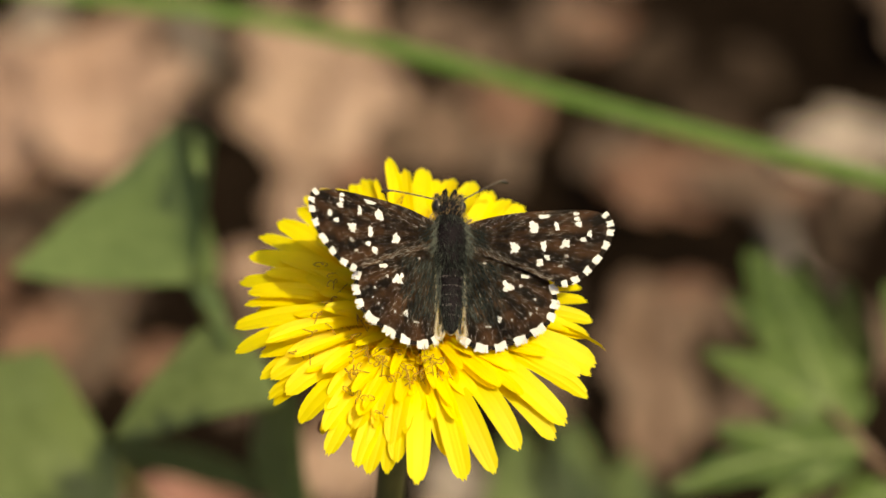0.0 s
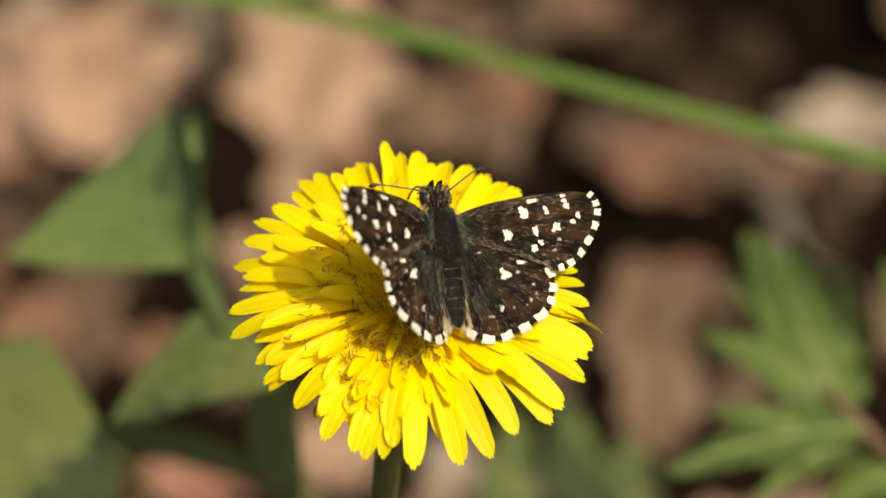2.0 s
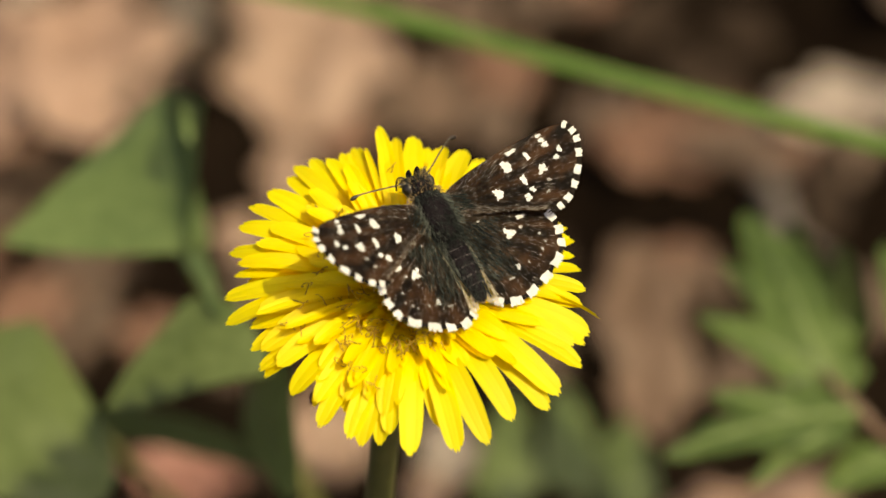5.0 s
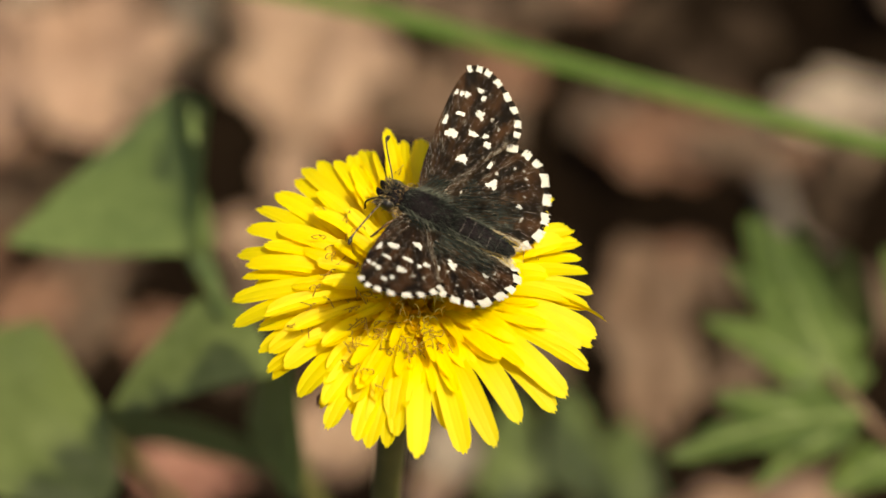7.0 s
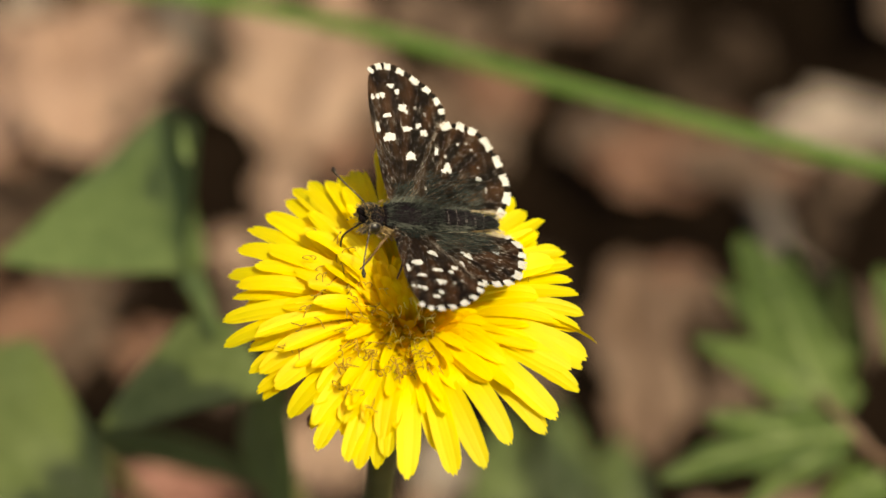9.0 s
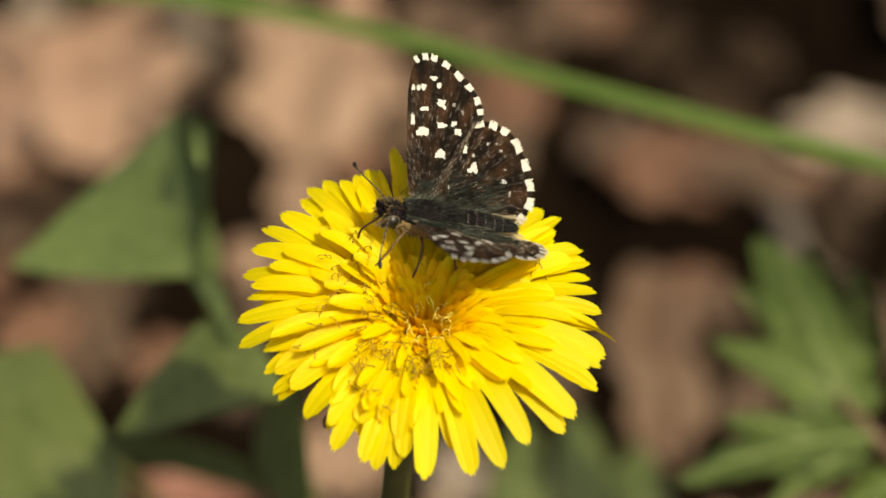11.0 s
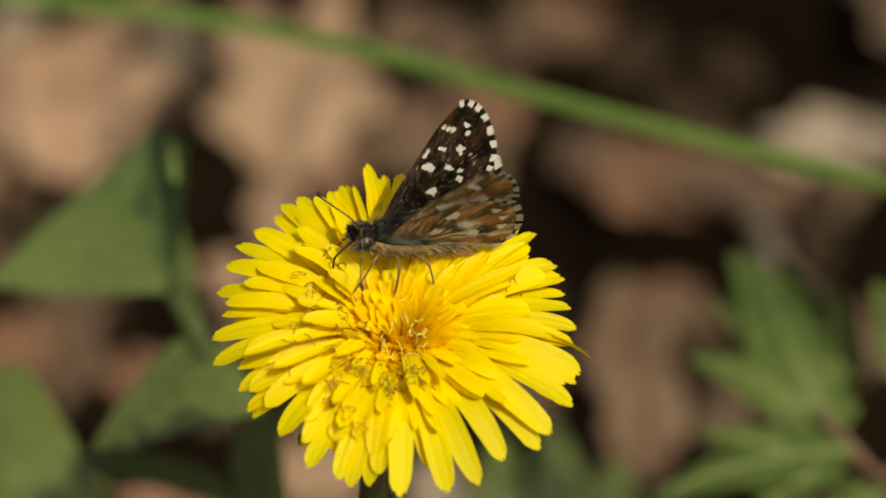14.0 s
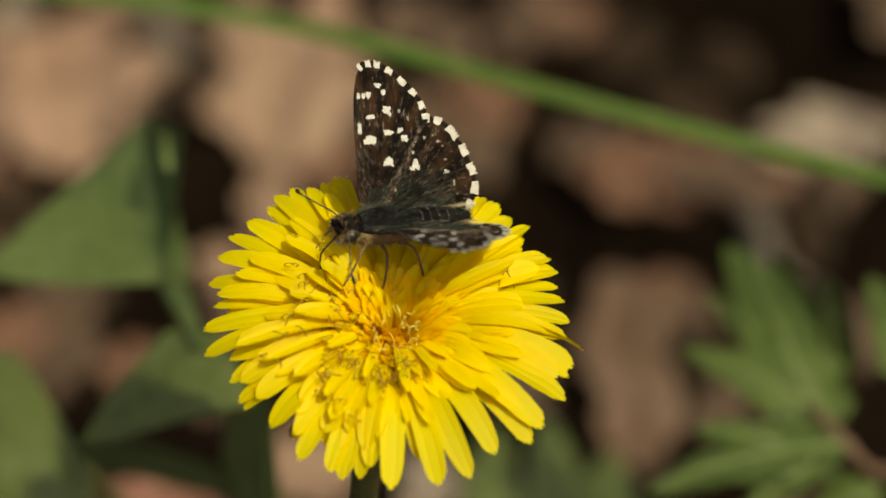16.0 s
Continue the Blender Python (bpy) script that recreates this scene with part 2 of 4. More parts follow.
def grid(nu, nv, fn):
    """Verts, faces and uvs of a surface fn(u, v), u and v from 0 to 1."""
    vs, fs, uv = [], [], []
    for i in range(nu + 1):
        for j in range(nv + 1):
            vs.append(tuple(fn(i / nu, j / nv)))
            uv.append((j / nv, i / nu))
    w = nv + 1
    for i in range(nu):
        for j in range(nv):
            a = i * w + j
            fs.append((a, a + 1, a + w + 1, a + w))
    return vs, fs, uv


def tube(points, radii, sides=8, cap=True):
    """A tapering round rod along points."""
    pts = [Vector(p) for p in points]
    vs, fs, uv = [], [], []
    ref = None
    for i, p in enumerate(pts):
        d = (pts[min(i + 1, len(pts) - 1)] - pts[max(i - 1, 0)]).normalized()
        if ref is None:
            ref = d.orthogonal().normalized()
        ref = (ref - d * ref.dot(d)).normalized()
        side = d.cross(ref)
        for k in range(sides):
            a = 2 * math.pi * k / sides
            vs.append(tuple(p + (ref * math.cos(a) + side * math.sin(a)) * radii[i]))
            uv.append((k / sides, i / (len(pts) - 1)))
    for i in range(len(pts) - 1):
        for k in range(sides):
            a, b = i * sides + k, i * sides + (k + 1) % sides
            fs.append((a, b, b + sides, a + sides))
    if cap:
        fs.append(tuple(range(sides - 1, -1, -1)))
        fs.append(tuple(range(len(vs) - sides, len(vs))))
    return vs, fs, uv


def join(*pieces):
    """Several (verts, faces, uvs) as one, with the piece's index for each face."""
    vs, fs, uv, ix = [], [], [], []
    for n, (v, f, t) in enumerate(pieces):
        o = len(vs)
        vs += v
        uv += t
        fs += [tuple(i + o for i in q) for q in f]
        ix += [n] * len(f)
    return vs, fs, uv, ix


def bezier(p, n):
    """n + 1 points along a smooth line through the points p."""
    p = [Vector(q) for q in p]
    p = [p[0] * 2 - p[1], *p, p[-1] * 2 - p[-2]]
    out = []
    segs = len(p) - 3
    for i in range(n + 1):
        x = i / n * segs
        k = min(int(x), segs - 1)
        t = x - k
        a, b, c, d = p[k:k + 4]
        out.append(0.5 * (2 * b + (c - a) * t + (2 * a - 5 * b + 4 * c - d) * t * t + (3 * b - a - 3 * c + d) * t ** 3))
    return out


# ---------------------------------------------------------------- ground
def spaced(n, near, far):
    """Places from -far to far, close together in the middle."""
    k = math.asinh(far / near)
    return [near * math.sinh(k * (2 * i / n - 1)) for i in range(n + 1)]


# hollows left without leaves: their blackened soil stands for deep shade
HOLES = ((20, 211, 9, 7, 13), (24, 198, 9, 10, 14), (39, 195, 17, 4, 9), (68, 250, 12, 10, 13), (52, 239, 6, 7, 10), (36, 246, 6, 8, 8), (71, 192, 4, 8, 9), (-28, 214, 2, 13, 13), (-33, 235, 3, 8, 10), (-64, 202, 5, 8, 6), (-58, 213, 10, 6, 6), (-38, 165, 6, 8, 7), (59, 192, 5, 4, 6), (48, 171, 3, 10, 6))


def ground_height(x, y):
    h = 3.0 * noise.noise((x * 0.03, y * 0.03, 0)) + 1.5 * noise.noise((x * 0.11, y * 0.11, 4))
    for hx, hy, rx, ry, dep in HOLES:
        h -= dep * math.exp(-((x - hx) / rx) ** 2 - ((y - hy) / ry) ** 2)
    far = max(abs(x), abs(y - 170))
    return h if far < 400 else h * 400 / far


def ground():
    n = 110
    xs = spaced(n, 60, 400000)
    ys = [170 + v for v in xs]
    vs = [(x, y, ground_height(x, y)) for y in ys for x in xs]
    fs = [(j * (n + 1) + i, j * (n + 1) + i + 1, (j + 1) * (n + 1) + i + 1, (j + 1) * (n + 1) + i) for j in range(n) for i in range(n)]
    tagged(new("ground", mesh("ground", vs, fs, SOIL)), "dark brown woodland soil under dry leaves, blackened to stand for shade", "ground", kind="structure")


ground()


# ---------------------------------------------------------------- dry leaf litter
def dead_leaf(x, y, size_x, size_y, tone, rest=0, turn=0, tip_x=0, tip_y=8, curl=0.25, seed=0, label=""):
    r = random.Random(seed)
    ph = r.uniform(0, 9)

    def fn(u, v):
        a = u * 2 - 1
        half = (1 - abs(a) ** 2.4) ** 0.6 * (1 + 0.22 * math.sin(a * 7 + ph + (2 if v < 0.5 else 0)) + 0.12 * math.sin(a * 17 + ph * 2 + v))
        b = (v * 2 - 1) * half
        z = curl * size_x * 0.5 * (abs(b) ** 1.5 * 0.7 - 0.25 * a * a) + 0.16 * size_x * noise.noise((a * 2 + ph, b * 2, ph)) + 0.06 * size_x * noise.noise((a * 6, b * 6, ph)) + 0.012 * size_x * math.cos(a * 30 - abs(b) * 12)
        return b * size_x / 2, a * size_y / 2, z - 0.05 * size_x * math.exp(-(b / 0.07) ** 2)
    vs, fs, uv = grid(18, 14, fn)
    turnm = Euler((radians(tip_y), radians(tip_x), radians(turn))).to_matrix()
    vs = [turnm @ Vector(v) for v in vs]
    # lower it until it lies on the soil, or on the leaves below it
    gap = min(v.z - ground_height(x + v.x, y + v.y) for v in vs)
    ob = new("dead_leaf", mesh("dead_leaf", [(v.x, v.y, v.z) for v in vs], fs, DRY[tone], uvs=uv))
    ob.location = (x * MM, y * MM, (rest - gap - 0.3) * MM)
    if min(size_x, size_y) > 9:
        rib = [tuple(Vector(vs[i * 15 + 7]) + Vector((0, 0, 0.12))) for i in range(19)]
        rv, rf, ru = tube(rib, [size_x * (0.022 - 0.0008 * i) for i in range(19)], 5)
        part("midrib", mesh("midrib", rv, rf, DRY[tone], uvs=ru), ob)
    words = {"tan": "curled tan dry leaf on dark soil", "orange": "orange-tan dry leaf lying on the soil", "pale": "bleached pale dry leaf on dark soil",
             "red": "reddish brown dry leaf on dark soil", "umber": "umber brown dry leaf with faint veins", "rosy": "rosy red dry leaf under green leaves", "rust": "rust-red dry leaf beside a dark hollow", "brown": "brown dry leaf in the leaf litter", "dark": "near-black leaf in the litter, some coloured so to stand for shade"}
    return tagged(ob, label or words[tone], "dry leaf", "dry leaves on the ground")


dead_leaf(-53, 226, 30, 30, "orange", turn=12, tip_y=14, seed=1)
dead_leaf(-36, 238, 8, 14, "pale", turn=30, tip_y=14, seed=2)
# dark leaf standing for a dark knob beside the twig
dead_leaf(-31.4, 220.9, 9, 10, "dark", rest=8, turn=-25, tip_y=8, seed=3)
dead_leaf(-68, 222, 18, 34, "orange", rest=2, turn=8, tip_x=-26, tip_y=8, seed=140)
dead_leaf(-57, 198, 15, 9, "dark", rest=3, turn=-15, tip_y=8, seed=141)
# narrow near-black leaf added as the shade of a gap
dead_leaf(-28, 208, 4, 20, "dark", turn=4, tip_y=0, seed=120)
dead_leaf(-16, 226, 26, 32, "tan", turn=-8, tip_y=14, seed=4)
dead_leaf(-19, 200, 8, 15, "tan", turn=5, tip_y=14, seed=5)
dead_leaf(-10, 209, 12, 8, "red", turn=70, tip_y=14, seed=6)
dead_leaf(4, 222, 10, 17, "umber", turn=10, tip_y=14, seed=7)
dead_leaf(21, 245, 9, 16, "brown", turn=-15, tip_y=8, seed=8)
dead_leaf(36, 208, 12, 13, "rust", turn=20, tip_y=12, seed=101)
dead_leaf(45, 206, 12, 12, "rust", turn=-35, tip_y=12, seed=102)
dead_leaf(31, 217, 13, 13, "brown", turn=60, tip_y=12, seed=103)
dead_leaf(43, 213, 11, 13, "red", turn=15, tip_y=12, seed=104)
dead_leaf(53, 205, 12, 13, "brown", turn=75, tip_y=12, seed=105)
dead_leaf(62, 203, 11, 10, "red", turn=-20, tip_y=12, seed=106)
dead_leaf(68, 203, 8, 8, "brown", turn=50, tip_y=12, seed=108)
dead_leaf(13, 220, 8, 19, "brown", turn=15, tip_y=12, seed=109)
dead_leaf(41, 181, 9, 9, "rust", turn=20, tip_y=12, seed=110)
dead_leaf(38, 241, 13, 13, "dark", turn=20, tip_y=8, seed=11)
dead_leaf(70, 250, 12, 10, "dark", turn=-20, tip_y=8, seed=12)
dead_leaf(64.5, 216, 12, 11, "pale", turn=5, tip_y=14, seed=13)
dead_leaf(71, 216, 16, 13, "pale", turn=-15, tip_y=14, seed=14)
# brown leaf put in the near-black tone so it looks dim
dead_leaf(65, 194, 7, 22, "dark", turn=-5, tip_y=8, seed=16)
dead_leaf(34.5, 160, 13, 37, "umber", turn=5, tip_y=14, seed=17)
dead_leaf(45, 177, 8, 10, "brown", turn=40, tip_y=14, seed=18)
dead_leaf(54, 160, 10, 12, "brown", turn=50, tip_y=8, seed=19)
dead_leaf(-57, 169, 13, 13, "red", turn=20, tip_y=14, seed=20)
dead_leaf(-49, 181, 15, 12, "brown", turn=-30, tip_y=8, seed=21)
dead_leaf(-39, 167, 10, 12, "red", turn=40, tip_y=14, seed=22)
dead_leaf(-49, 166, 17, 10, "brown", turn=70, tip_y=8, seed=23)
dead_leaf(-33, 134, 15, 12, "rosy", turn=-20, tip_y=14, seed=24)
dead_leaf(-12, 141, 17, 15, "tan", turn=15, tip_y=14, seed=25)
dead_leaf(5, 140, 8, 12, "pale", turn=0, tip_y=14, seed=26)
dead_leaf(-63, 245, 10, 7, "dark", turn=60, tip_y=8, seed=27)
dead_leaf(-11, 247, 17, 9, "orange", turn=80, tip_y=14, seed=29)
dead_leaf(20, 179, 8, 12, "dark", turn=25, tip_y=8, seed=31)
dead_leaf(-60, 195, 13, 13, "brown", turn=10, tip_y=8, seed=32)
dead_leaf(-44, 201, 11, 10, "dark", turn=45, tip_y=8, seed=33)
dead_leaf(68, 170, 9, 15, "brown", turn=10, tip_y=8, seed=34)
dead_leaf(70, 207, 9, 10, "brown", turn=30, tip_y=8, seed=35)
dead_leaf(2, 247, 9, 15, "brown", turn=-10, tip_y=8, seed=36)
dead_leaf(-23, 177, 9, 14, "brown", turn=0, tip_y=8, seed=37)
dead_leaf(25, 247, 14, 16, "brown", turn=50, tip_y=8, seed=38)
dead_leaf(15, 228, 12, 14, "red", turn=35, tip_y=14, seed=39)
dead_leaf(30, 246, 12, 11, "red", turn=-25, tip_y=14, seed=41)
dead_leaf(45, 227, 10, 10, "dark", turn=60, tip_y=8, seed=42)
# near-black leaf laid where a gap between leaves is black with shade
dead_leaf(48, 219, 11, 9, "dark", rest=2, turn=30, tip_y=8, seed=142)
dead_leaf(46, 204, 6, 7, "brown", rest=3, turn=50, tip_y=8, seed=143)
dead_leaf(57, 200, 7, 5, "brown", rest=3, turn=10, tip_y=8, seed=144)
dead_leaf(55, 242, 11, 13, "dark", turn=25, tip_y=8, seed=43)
dead_leaf(10, 242, 8, 17, "brown", turn=5, tip_y=8, seed=45)
dead_leaf(-4, 220, 8, 14, "brown", turn=20, tip_y=8, seed=46)
dead_leaf(-41, 219, 10, 14, "brown", turn=-20, tip_y=8, seed=47)
dead_leaf(-63, 205, 11, 12, "red", turn=30, tip_y=14, seed=48)
dead_leaf(-27, 247, 9, 13, "brown", turn=35, tip_y=8, seed=49)
dead_leaf(46, 169, 8, 12, "dark", turn=15, tip_y=8, seed=52)
dead_leaf(48, 152, 12, 10, "brown", turn=75, tip_y=8, seed=53)
dead_leaf(18, 160, 10, 15, "brown", turn=20, tip_y=8, seed=54)
dead_leaf(-1, 160, 12, 13, "brown", turn=40, tip_y=8, seed=55)
dead_leaf(-64, 248, 16, 9, "pale", turn=70, tip_y=12, seed=130)
dead_leaf(-49, 249, 11, 11, "tan", turn=20, tip_y=12, seed=131)
dead_leaf(-24, 249, 10, 9, "tan", turn=80, tip_y=12, seed=132)
# the rest of the litter, thinner over hollows whose near-black soil stands for shade
rl = random.Random(21)
spots = []
while len(spots) < 230:
    x, y = rl.uniform(-230, 230), rl.uniform(-120, 420)
    inside = -85 < x < 90 and 125 < y < 275
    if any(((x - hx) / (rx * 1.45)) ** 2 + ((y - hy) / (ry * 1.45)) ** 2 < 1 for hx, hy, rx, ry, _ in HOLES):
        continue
    if abs(x) < 14 and abs(y) < 14 or 40 < x < 90 and 225 < y < 275:
        continue
    spots.append((x, y))
    tone = rl.choice(("dark", "brown", "brown", "red", "dark", "tan")) if inside else rl.choice(("tan", "brown", "red", "brown", "orange", "dark", "pale"))
    s = rl.uniform(5, 12) if inside else rl.uniform(18, 34)
    dead_leaf(x, y, s, s * rl.uniform(1.1, 1.6), tone, turn=rl.uniform(0, 180), tip_x=rl.uniform(-8, 8), tip_y=rl.uniform(-8, 8), seed=rl.randint(30, 9999))


def leaf_litter():
    """The same litter going on around the place, out to where the soil is bare."""
    q = random.Random(77)
    vs, fs = [], []
    while len(fs) < 5200:
        a, rad = q.uniform(0, 2 * math.pi), 230 + 1500 * q.random() ** 1.6
        x, y = rad * math.cos(a), 150 + 1.1 * rad * math.sin(a)
        if abs(x) < 225 and -120 < y < 415:
            continue
        size, turn, lean = q.uniform(18, 40), q.uniform(0, 6.28), q.uniform(-0.2, 0.2)
        o = len(vs)
        for i in range(5):
            u = i / 2 - 1
            for sd in (-1, 0, 1):
                w = sd * 0.36 * (1 - abs(u) ** 2.2 * 0.93) * (1 + 0.25 * q.random())
                px, py = (u * math.cos(turn) - w * math.sin(turn)) * size * 0.7, (u * math.sin(turn) + w * math.cos(turn)) * size * 0.7
                vs.append((x + px, y + py, ground_height(x + px, y + py) + 1.5 + size * (0.12 * abs(sd) + lean * u * 0.5 + 0.1)))
        fs += [(o + i * 3 + j, o + i * 3 + j + 1, o + i * 3 + j + 4, o + i * 3 + j + 3) for i in range(4) for j in (0, 1)]
    tagged(new("leaf_litter", mesh("leaf_litter", vs, fs, DRY["red"])), "brown dry leaves covering the woodland soil", "leaf litter", kind="stuff")


leaf_litter()


def twig(points, radius, label):
    pts = bezier(points, 14)
    rad = [radius * (1 - 0.4 * i / 14) * (1 + 0.12 * math.sin(i * 2.3)) for i in range(15)]
    vs, fs, uv = tube(pts, rad, 9)
    ob = tagged(new("twig", mesh("twig", vs, fs, TWIG, uvs=uv)), label, "twig", "twigs in the litter")
    for i, side in ((4, 1), (10, -1)):
        p = Vector(pts[i])
        sv, sf, su = tube([p, p + Vector((side * 2.5, -1.5, 1.2)), p + Vector((side * 5, -4, 0.6))], [radius * 0.42, radius * 0.32, radius * 0.2], 7)
        part("side_shoot", mesh("side_shoot", sv, sf, TWIG, uvs=su), ob)


twig([(-41, 252, 2), (-38, 245, 4), (-36, 238, 4), (-34.5, 232, 1)], 2.4, "grey weathered twig lying among dry leaves")
twig([(56, 200, 1), (58, 180, 3), (56, 160, 3), (58, 146, 0)], 2.0, "brown twig lying on the leaf litter")


# ---------------------------------------------------------------- green leaves
def blade(base, tip, left, right, power=0.8, bow=0.06, teeth=0.0, n=22):
    """A leaf blade: a midrib from base to tip, and a half on each side, whose outer point at the widest place is base-relative left or right."""
    base, tip, left, right = Vector(base), Vector(tip), Vector(left), Vector(right)
    length = (tip - base).length

    def fn(u, v):
        s = v * 2 - 1
        side = left if s < 0 else right
        w = (u / 0.18) ** 0.6 if u < 0.18 else ((1 - u) / 0.82) ** power
        w *= 1 + teeth * (abs((u * 5.5) % 1 - 0.5) - 0.25)
        q = base + (tip - base) * u + side * (abs(s) * w)
        q.z += bow * length * math.sin(u * math.pi) - 0.05 * side.length * abs(s) ** 2 * w
        q.z += 0.03 * length * noise.noise((u * 3, s * 2, length)) + 0.008 * side.length * w * math.cos(u * 34 + abs(s) * 5) * abs(s)
        return q
    return grid(n, 12, fn)


def stalk(points, r0, r1, n=16):
    pts = bezier(points, n)
    return tube(pts, [r0 + (r1 - r0) * i / n for i in range(n + 1)], 8)


def plant(name, label, category, origin, stems, leaves, leaf_mat, stem_mat):
    root = tagged(new(name), label, category)
    o = Vector(origin)
    root.location = o * MM
    shift = lambda g: ([tuple(Vector(v) - o) for v in g[0]], g[1], g[2])
    for pts, r0, r1 in stems:
        vs, fs, uv = shift(stalk(pts, r0, r1))
        part("stem", mesh("stem", vs, fs, stem_mat, uvs=uv), root)
    for kw in leaves:
        kw = dict(kw)
        mt = kw.pop("mat", leaf_mat)
        rib = kw.pop("rib", True)
        vs, fs, uv = shift(blade(**kw))
        lf = part("leaf", mesh("leaf", vs, fs, mt, uvs=uv), root)
        if not rib:
            continue
        rv, rf, ru = tube([tuple(Vector(vs[i * 13 + 6]) + Vector((0, 0, 0.1))) for i in range(23)], [0.34 - 0.012 * i for i in range(23)], 6)
        part("midrib", mesh("midrib", rv, rf, RIB, uvs=ru), lf, "paler green midrib")
    return root


plant("broad_leaved_plant", "green broad-leaved plant with a folded triangular leaf", "plant", (-6, 72, 0),
      [([(-6, 72, -2), (-8, 66, 50), (-17.0, 62, 88), (-24.1, 59.8, 110.6)], 1.3, 0.9)],
      [dict(base=(-24.1, 59.8, 111), tip=(-27.6, 87, 112), left=(-20, -1, -2), right=(2.8, 4, 12), power=1.25, bow=0.10, rib=False),
       dict(base=(-23.7, 66.5, 105.0), tip=(-27.6, 88.6, 107.0), left=(-0.8, 0, 0), right=(2.2, 1.5, -3.2), power=0.7, rib=False),
       dict(base=(-23.3, 64.0, 123), tip=(-24.2, 72.0, 122), left=(-0.75, 0, 0.3), right=(0.6, 0, 0), power=0.6, mat=CUTLEAF)],
      GREEN, STEM)
plant("shaded_plant", "green ovate leaves below the dandelion, partly shaded", "plant", (-5, 62, 0),
      [([(-5, 62, -2), (-9, 58, 60), (-18.4, 49.1, 113.4)], 1.0, 0.6), ([(-5, 62, 0), (-16, 70, 40), (-37.7, 72.1, 74.0)], 0.9, 0.6), ([(-5, 62, 0), (-9, 48, 70), (-17.1, 54.8, 100.0)], 0.9, 0.6)],
      [dict(base=(-18.4, 49.1, 113.4), tip=(-32.1, 42.1, 105.4), left=(6.4, -7.0, -0.6), right=(-2.6, 3.4, 0.0), power=0.75, bow=0.05, rib=False, mat=FRESH),
       dict(base=(-37.7, 72.1, 74.0), tip=(-10.7, 61.1, 74.0), left=(0.3, 0.9, -3.2), right=(-0.7, -1.8, 6.5), power=0.5, rib=False),
       dict(base=(-17.1, 54.8, 100.0), tip=(-12.4, 36.0, 98.0), left=(2.4, 0.6, 6.5), right=(-2.4, -0.6, -6.5), power=0.5, rib=False),
       dict(base=(-23.7, 59.3, 112.0), tip=(-19.7, 46.0, 114.0), left=(1.4, 0.3, 0), right=(-1.2, -0.3, 0), power=0.5, rib=False)],
      GREEN, STEM)
plant("low_leaf_plant", "bright green rounded leaf in full sun", "plant", (-60, 66, 0),
      [([(-60, 66, -2), (-60, 64, 50), (-52.4, 60.6, 97.0)], 1.2, 0.8)],
      [dict(base=(-52.4, 60.6, 97.0), tip=(-32.6, 39.7, 94.0), left=(7.2, 6.8, 1), right=(-11.4, -10.8, -1), power=0.5, bow=0.08, rib=False)],
      FRESH, STEM)
plant("ground_leaf_plant", "blurred green leaves low over the litter", "plant", (20.8, 95.9, 0),
      [([(20.8, 95.9, -2), (20.8, 95.9, 20), (20.6, 94.4, 38.0)], 1.0, 0.7), ([(20.8, 95.9, -2), (20.8, 93.9, 20), (11.9, 91.6, 38.0)], 0.9, 0.6), ([(20.8, 95.9, -2), (21.8, 93.9, 20), (27.3, 90.3, 38.0)], 0.9, 0.6)],
      [dict(base=(11.9, 91.6, 38.0), tip=(12.7, 108.7, 42.0), left=(-4.4, 0.1, 0.0), right=(4.4, -0.1, -0.0), power=0.5, teeth=0),
       dict(base=(20.6, 94.4, 38.0), tip=(19.6, 110.7, 42.0), left=(-4.4, -0.1, 0.0), right=(4.4, 0.1, -0.0), power=0.5, teeth=0),
       dict(base=(27.3, 90.3, 38.0), tip=(27.5, 105.2, 41.0), left=(-4.4, 0.0, 0.0), right=(4.4, -0.0, -0.0), power=0.5, teeth=0),
       dict(base=(21.5, 95.3, 34.0), tip=(25.3, 106.7, 36.0), left=(-1.4, 0.4, 0.0), right=(1.4, -0.4, -0.0), power=0.5, teeth=0)],
      FRESH, STEM)
